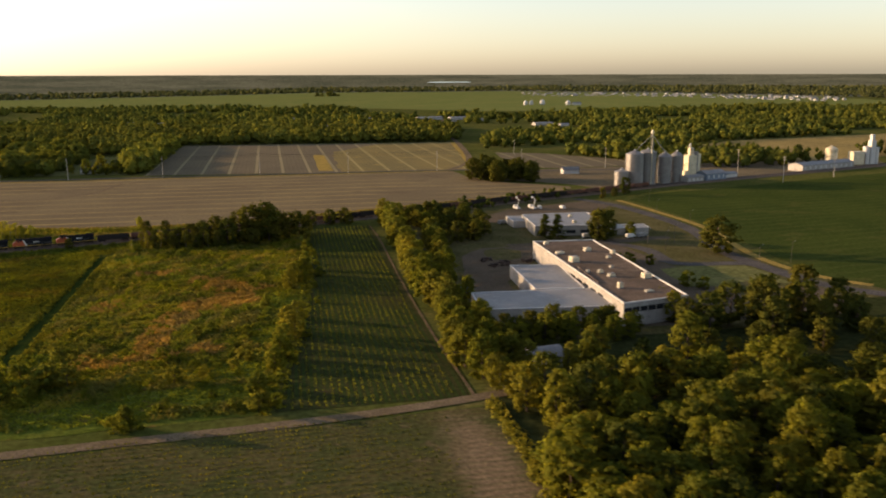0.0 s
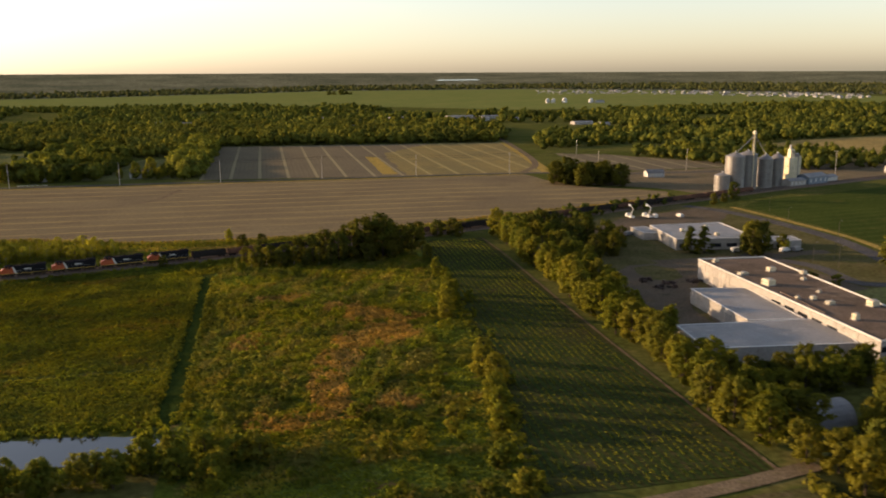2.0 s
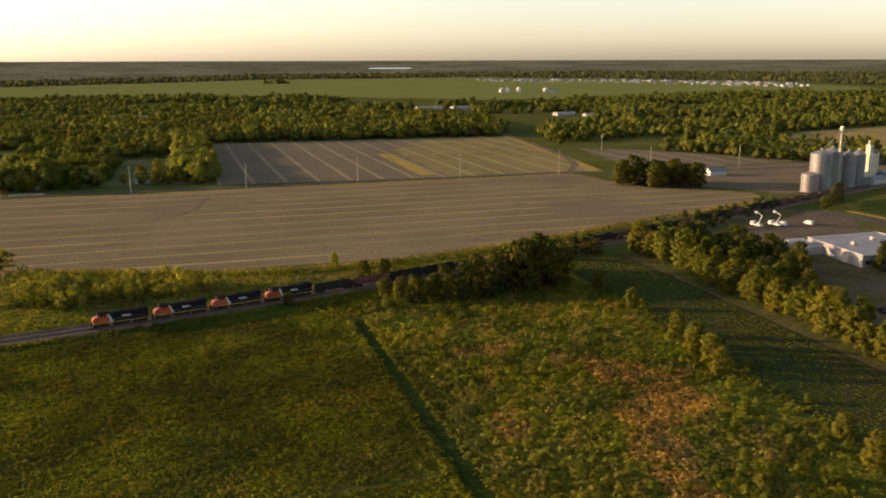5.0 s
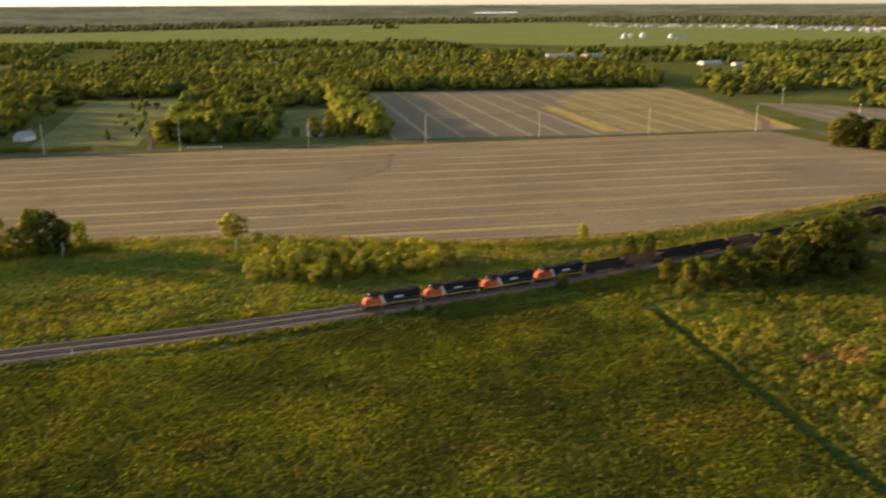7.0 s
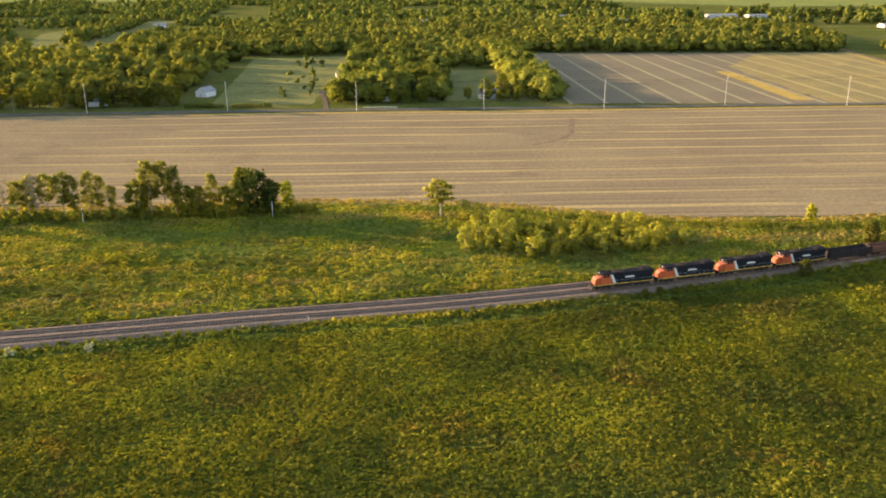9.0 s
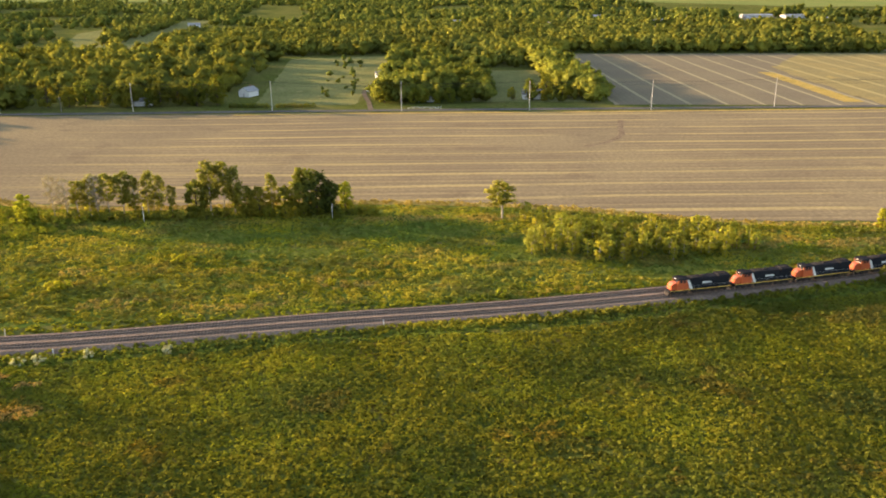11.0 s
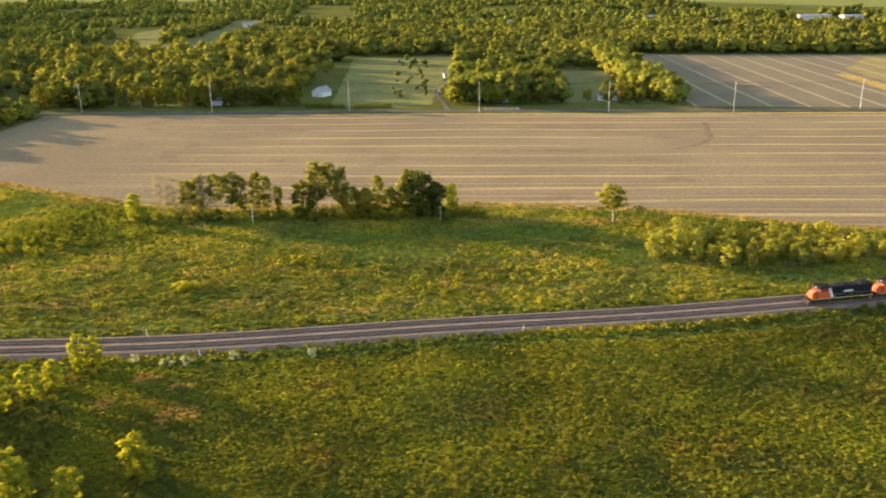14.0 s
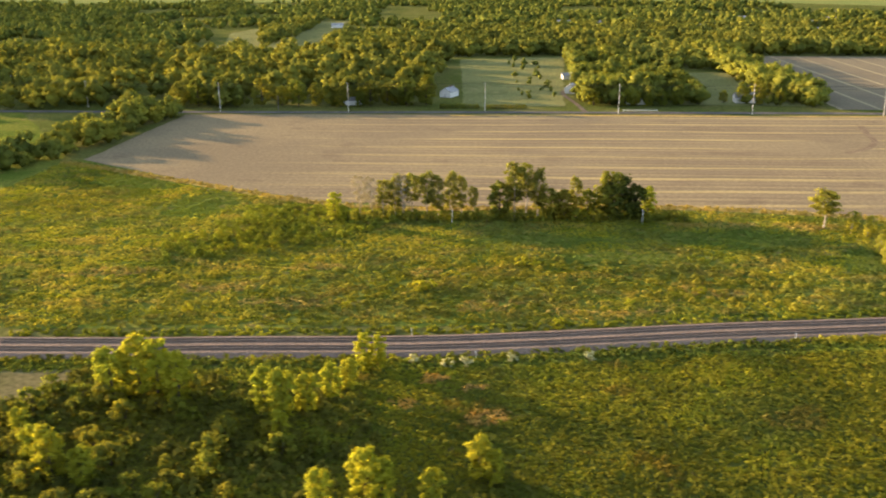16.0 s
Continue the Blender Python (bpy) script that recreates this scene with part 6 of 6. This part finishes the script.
def leg_tower(px, py, h, w, label, material):
    ob = thing("elevator_leg", pose(px, py, 0.05), label, "elevator", "elevator legs")
    for sx in (-1, 1):
        for sy in (-1, 1):
            part("post", tube(bms(), (sx * w, sy * w, 0), (sx * w * 0.8, sy * w * 0.8, h), 0.12, sides=6), M_grey, ob)
    n = int(h / 3.5)
    for k in range(n):
        z0, z1 = h * k / n, h * (k + 1) / n
        for sx, sy, ex, ey in ((-1, -1, 1, -1), (1, -1, 1, 1), (1, 1, -1, 1), (-1, 1, -1, -1)):
            part("brace", tube(bms(), (sx * w * 0.95, sy * w * 0.95, z0), (ex * w * 0.9, ey * w * 0.9, z1), 0.06, sides=4), M_grey, ob)
    part("casing", box(bms(), -w * 0.35, -w * 0.6, 0, w * 0.35, w * 0.6, h, 0.04), material, ob)
    part("head", prism(bms(), [(-w * 0.9, h), (w * 0.9, h), (w * 0.9, h + 1.6), (w * 0.4, h + 2.4), (-w * 0.4, h + 2.4), (-w * 0.9, h + 1.6)], -w, w), material, ob, "boxy head house")
    return ob


leg_tower(283, 553, 36.0, 0.9, "tall slender grain elevator leg above the silos", M_cream)
spout = thing("grain_spout", pose(0, 0, 0), "slanting grain spouts between leg and silos", "pipe")
part("spout", tube(bms(), (283, 553, 35.5), (272, 554.5, 24.8), 0.25), M_grey, spout)
part("spout", tube(bms(), (283, 553, 35.5), (296, 559, 22.6), 0.25), M_grey, spout)
mill = thing("feed_mill", pose(322, 568, 0.05), "cream feed mill tower with hoppers and spouts", "building")
part("tower", box(bms(), -3.6, -3.4, 0, 3.2, 3.4, 18.5, 0.08), M_cream, mill)
part("penthouse", box(bms(), -1.6, -1.8, 18.5, 1.4, 1.8, 24.0, 0.08), M_cream, mill)
part("vent_cap", tube(bms(), (-0.8, 0, 24.0), (-0.8, 0, 27.0), 0.8, 0.6, 10), M_white, mill)
part("side_bin", tube(bms(), (3.6, -0.5, 6), (3.6, -0.5, 21), 2.0, sides=16), M_silo, mill)
part("rear_bin", tube(bms(), (6.6, 1.5, 4), (6.6, 1.5, 19), 2.2, sides=16), M_cream, mill)
part("low_block", box(bms(), -6.5, -4.5, 0, -3.6, 2.5, 7.5, 0.06), M_cream, mill)
for k in range(3):
    part("spout", tube(bms(), (-1 + k, -2.2, 23), (-2.8 + 2.4 * k, -3.6, 10), 0.18), M_grey, mill)
for k in range(4):
    part("window", box(bms(), -3.66, -2.2 + 1.3 * k, 12 - 1.5 * (k % 2), -3.56, -1.5 + 1.3 * k, 13 - 1.5 * (k % 2)), M_glass, mill)


def gabled(name, px, py, turn, w, d, h, rise, wall_m, roof_m, label, windows=3, chimney=False):
    """A gabled building: w along its ridge, d across."""
    ob = thing(name, pose(px, py, 0.04, 0, 0, turn), label, "building" if "house" not in name else "house")
    walls = bms()
    prism(walls, [(-d / 2, -0.1), (d / 2, -0.1), (d / 2, h), (0, h + rise), (-d / 2, h)], -w / 2, w / 2)
    bmesh.ops.rotate(walls, verts=walls.verts, matrix=Matrix.Rotation(radians(90), 3, "Z"))
    part("wall", walls, wall_m, ob)
    e = 0.45
    slope = rise / (d / 2)
    for s in (-1, 1):
        roof_bm = bms()
        a = [(s * 0.0, h + rise + 0.04), (s * (d / 2 + e), h - e * slope + 0.04), (s * (d / 2 + e), h - e * slope + 0.22), (0.0, h + rise + 0.22)]
        prism(roof_bm, a, -w / 2 - e, w / 2 + e)
        bmesh.ops.rotate(roof_bm, verts=roof_bm.verts, matrix=Matrix.Rotation(radians(90), 3, "Z"))
        part("roof", roof_bm, roof_m, ob)
    for k in range(windows):
        for s in (-1, 1):
            wx = -w / 2 + w * (k + 0.5) / windows
            win = part("window", box(bms(), wx - 0.55, s * d / 2 - 0.05, h * 0.35, wx + 0.55, s * d / 2 + 0.06, h * 0.8), M_white, ob)
            part("pane", box(bms(), wx - 0.45, s * d / 2 - 0.03, h * 0.4, wx + 0.45, s * d / 2 + 0.08, h * 0.76), M_glass, win)
    part("door", box(bms(), -w / 2 - 0.06, -0.5, 0, -w / 2 + 0.05, 0.5, 2.1), M_grey, ob)
    if chimney:
        part("chimney", box(bms(), w * 0.2, -0.4, h, w * 0.2 + 0.8, 0.4, h + rise + 1.0), M_rust, ob)
    return ob


gabled("blue_shed", 338, 566, 16, 20, 11, 5.2, 2.0, M_blue, M_roofwhite, "blue-grey metal shed beside the mill", 4)
gabled("mill_shed", 318, 558, 16, 16, 8, 4.0, 1.2, M_panel, M_roofwhite, "low pale shed before the feed mill", 4)
gabled("mill_office", 358, 575, 16, 12, 7, 3.0, 1.4, M_siding, M_roofwhite, "small white office beside the railway", 3)
gabled("yard_house", 254, 634, -5, 13, 8, 3.2, 2.0, M_siding, M_shingle, "small white house in the gravel yard", 3)
gabled("long_shed", 462, 606, 15, 62, 14, 4.8, 1.8, M_panel, M_roofwhite, "very long pale storage shed", 10)
silo(497, 640, 5.0, 13.0, 2.0, M_cream, "short cream round grain bin")
block = thing("concrete_elevator", pose(525, 628, 0.05), "small white concrete elevator with bins", "building")
part("tower", box(bms(), 0, -2.4, 0, 4.4, 2.4, 20, 0.08), M_white, block)
part("headhouse", box(bms(), 0.8, -1.6, 20, 3.4, 1.6, 25, 0.08), M_white, block)
part("bin", tube(bms(), (-3.0, 0, 0), (-3.0, 0, 15), 2.8, sides=16), M_white, block)
part("bin", tube(bms(), (6.6, 0, 0), (6.6, 0, 14), 2.4, sides=16), M_white, block)
part("annex", box(bms(), -18, -3.5, 0, -7, 3.5, 11, 0.08), M_cream, block)
part("shed", box(bms(), -7.5, -3, 0, -5.8, 3, 9, 0.06), M_rust, block)

# ---------------------------------------------------------------- houses
gabled("farm_house", -303, 776, 62, 10.5, 8, 3.4, 2.5, M_siding, M_roofwhite, "white house with a pale roof by the lawn", 3, True)
gabled("barn_house", -222, 790, 75, 10, 7, 3.4, 2.2, M_siding, M_roofwhite, "small white house among farm trees", 2)
gabled("garage_house", -217, 860, 10, 9, 6, 2.8, 1.6, M_siding, M_roofwhite, "white outbuilding at the lawn's end", 2)
gabled("brick_house", -188, 741, -4, 10, 7, 3.0, 2.0, M_siding, M_shingle, "grey-roofed house half hidden by trees", 3, True)
gabled("stone_house", -121, 744, -4, 13, 8, 3.2, 2.4, M_siding, M_shingle, "grey-roofed farmhouse beside tall trees", 3, True)
gabled("road_house", -362, 745, 5, 11, 7, 2.8, 1.6, M_siding, M_shingle, "low house under trees by the road", 3)
gabled("wood_house", -672, 1000, 10, 16, 8, 3.2, 2.2, M_siding, M_shingle, "far white house in the woods", 3)
gabled("edge_house", -650, 868, 10, 18, 7, 2.8, 1.6, M_siding, M_roofwhite, "long pale building by the woods", 4)
gabled("clearing_house", -478, 1425, 10, 16, 9, 3.5, 2.4, M_siding, M_roofwhite, "pale house at the clearing's end", 3)
for px, py, w, d, h in VILLAGE:
    gabled("village_hall", px, py, 6, w, d, h * 0.8, 1.2, M_panel, M_roofwhite, "far pale low hall in the village", 4)
for px, py, r, h in ((699, 2050, 5, 9), (712, 2045, 5, 9), (737, 2033, 6, 11), (795, 2007, 6, 9)):
    silo(px, py, r, h, 4, M_white, "far white grain bin on the green field")
gabled("far_barn", 814, 2000, 0, 22, 10, 5, 3, M_siding, M_roofwhite, "far white barn on the green field", 4)
g = np.random.default_rng(77)
pattern = None
suburb = list(zip(*scatter([(900, 2680), (1000, 2960), (1250, 2860), (1450, 2720), (1560, 2540), (1690, 2400), (1720, 2150), (1560, 2000), (1430, 2130), (1330, 2400), (1130, 2560)], 36, 71, 0.75)))
for px, py in suburb[:290]:
    if pattern is None:
        pattern = gabled("suburban_house", px, py, 10, 11, 8, 4, 2.4, M_siding, M_roofwhite, "far pale suburban house", 2)
        tagged(pattern, group="suburban houses")
    else:
        copy_thing(pattern, pose(px, py, float(terrain_z(px, py)), 0, 0, float(g.uniform(0, 180))))

# ---------------------------------------------------------------- poles and wires
def wire(name, a, b, sag, label):
    bm = bms()
    a, b = Vector(a), Vector(b)
    pts = [a.lerp(b, k / 10) - Vector((0, 0, sag * 4 * (k / 10) * (1 - k / 10))) for k in range(11)]
    side = Vector((b.y - a.y, a.x - b.x, 0)).normalized() * 0.035
    up = Vector((0, 0, 0.035))
    loops = [[bm.verts.new(p + q) for q in (side, up, -side, -up)] for p in pts]
    for la, lb in zip(loops, loops[1:]):
        for j in range(4):
            bm.faces.new((la[j], la[(j + 1) % 4], lb[(j + 1) % 4], lb[j]))
    return tagged(new(name, finish(bm, name, M_grime)), label, "cable")


def power_pole(px, py, h, turn, arms=1, material=None, label="tall pale utility pole beside the road", group="utility poles"):
    ob = thing("utility_pole", pose(px, py, 0.0, 0, 0, turn), label, "pole", group)
    mat = material or M_pole
    part("mast", tube(bms(), (0, 0, -0.2), (0, 0, h), 0.22, 0.14, 8), mat, ob)
    for k in range(arms):
        z = h - 0.8 - 1.6 * k
        part("crossarm", box(bms(), -0.07, -1.2, z, 0.07, 1.2, z + 0.16), mat, ob)
        for s in (-1.1, 0, 1.1):
            part("insulator", tube(bms(), (0, s, z + 0.16), (0, s, z + 0.42), 0.07, sides=6), M_white, ob)
    return ob


row = [(-600, 742), (-527, 738), (-439, 722), (-361, 718), (-280, 716), (-204, 705), (-130, 700), (-60, 694), (14, 697), (84, 687), (156, 680), (226, 672), (298, 665)]
for px, py in row:
    power_pole(px, py, 17.0, 0)
for (xa, ya), (xb, yb) in zip(row, row[1:]):
    for s, z in ((-1.1, 16.6), (1.1, 16.6), (0, 15.0)):
        wire("power_line", (xa, ya + s, z), (xb, yb + s, z), 1.1, "thin sagging power line between poles")
for px, py in ((-466, 722), (-404, 723)):
    power_pole(px, py, 9.0, 0, 1, M_poledark, "short dark wooden utility pole", "short poles")
for px, py, h in ((374, 588, 20), (378, 536, 19), (433, 553, 17), (265, 811, 14)):
    power_pole(px, py, h, 20, 2, M_pole, "tall pale utility pole by the railway", "railway poles")
for (xa, ya), (xb, yb) in (((378, 536), (433, 553)), ((374, 588), (298, 665))):
    for s in (-1.1, 1.1):
        wire("power_line", (xa, ya + s, 16.4), (xb, yb + s, 16.4), 1.2, "thin sagging power line between poles")
for px, py, h in ((195, 355, 9), (182, 339, 9), (204, 301, 9), (221, 304, 9), (227, 435, 8), (225, 394, 8), (180, 352, 8), (190, 352, 8), (240, 470, 8)):
    ob = thing("street_lamp", pose(px, py, 0.05), "slim yard lamp post beside the drive", "lamp", "yard lamps")
    part("post", tube(bms(), (0, 0, -0.1), (0, 0, h), 0.08, 0.05, 8), M_poledark, ob)
    part("arm", tube(bms(), (0, 0, h - 0.1), (1.1, 0, h + 0.15), 0.04, sides=6), M_poledark, ob)
    part("lamp_head", box(bms(), 0.9, -0.14, h + 0.05, 1.5, 0.14, h + 0.2, 0.04), M_grey, ob)
for px, py, h in ((-293, 489, 5.5), (-230, 488, 5.0), (-300, 397, 1.6), (-285, 386, 1.2), (-212, 396, 1.4)):
    ob = thing("marker_post", pose(px, py, 0.4 if h < 2 else 0.0), "thin pale marker post in the weeds", "post", "marker posts")
    part("post", tube(bms(), (0, 0, -0.5), (0, 0, h), 0.09, sides=6), M_white, ob)
    part("cap", tube(bms(), (0, 0, h), (0, 0, h + 0.15), 0.13, sides=6), M_white, ob)
# clipped hedges and fence before the lawns
for xa, xb, yy in ((-306, -284, 727), (-278, -256, 725)):
    x = np.arange(xa, xb, 2.4)
    for px in x:
        plant("darkshrub", px, yy, 0.62)
fence = thing("fence", pose(-200, 712, 0.0, 0, 0, -3), "short pale rail fence beside the road", "fence")
for k in range(7):
    part("post", box(bms(), 3.2 * k - 0.08, -0.08, -0.2, 3.2 * k + 0.08, 0.08, 1.3), M_white, fence)
for z in (0.55, 1.05):
    part("rail", box(bms(), -0.2, -0.11, z, 19.4, -0.05, z + 0.14), M_white, fence)
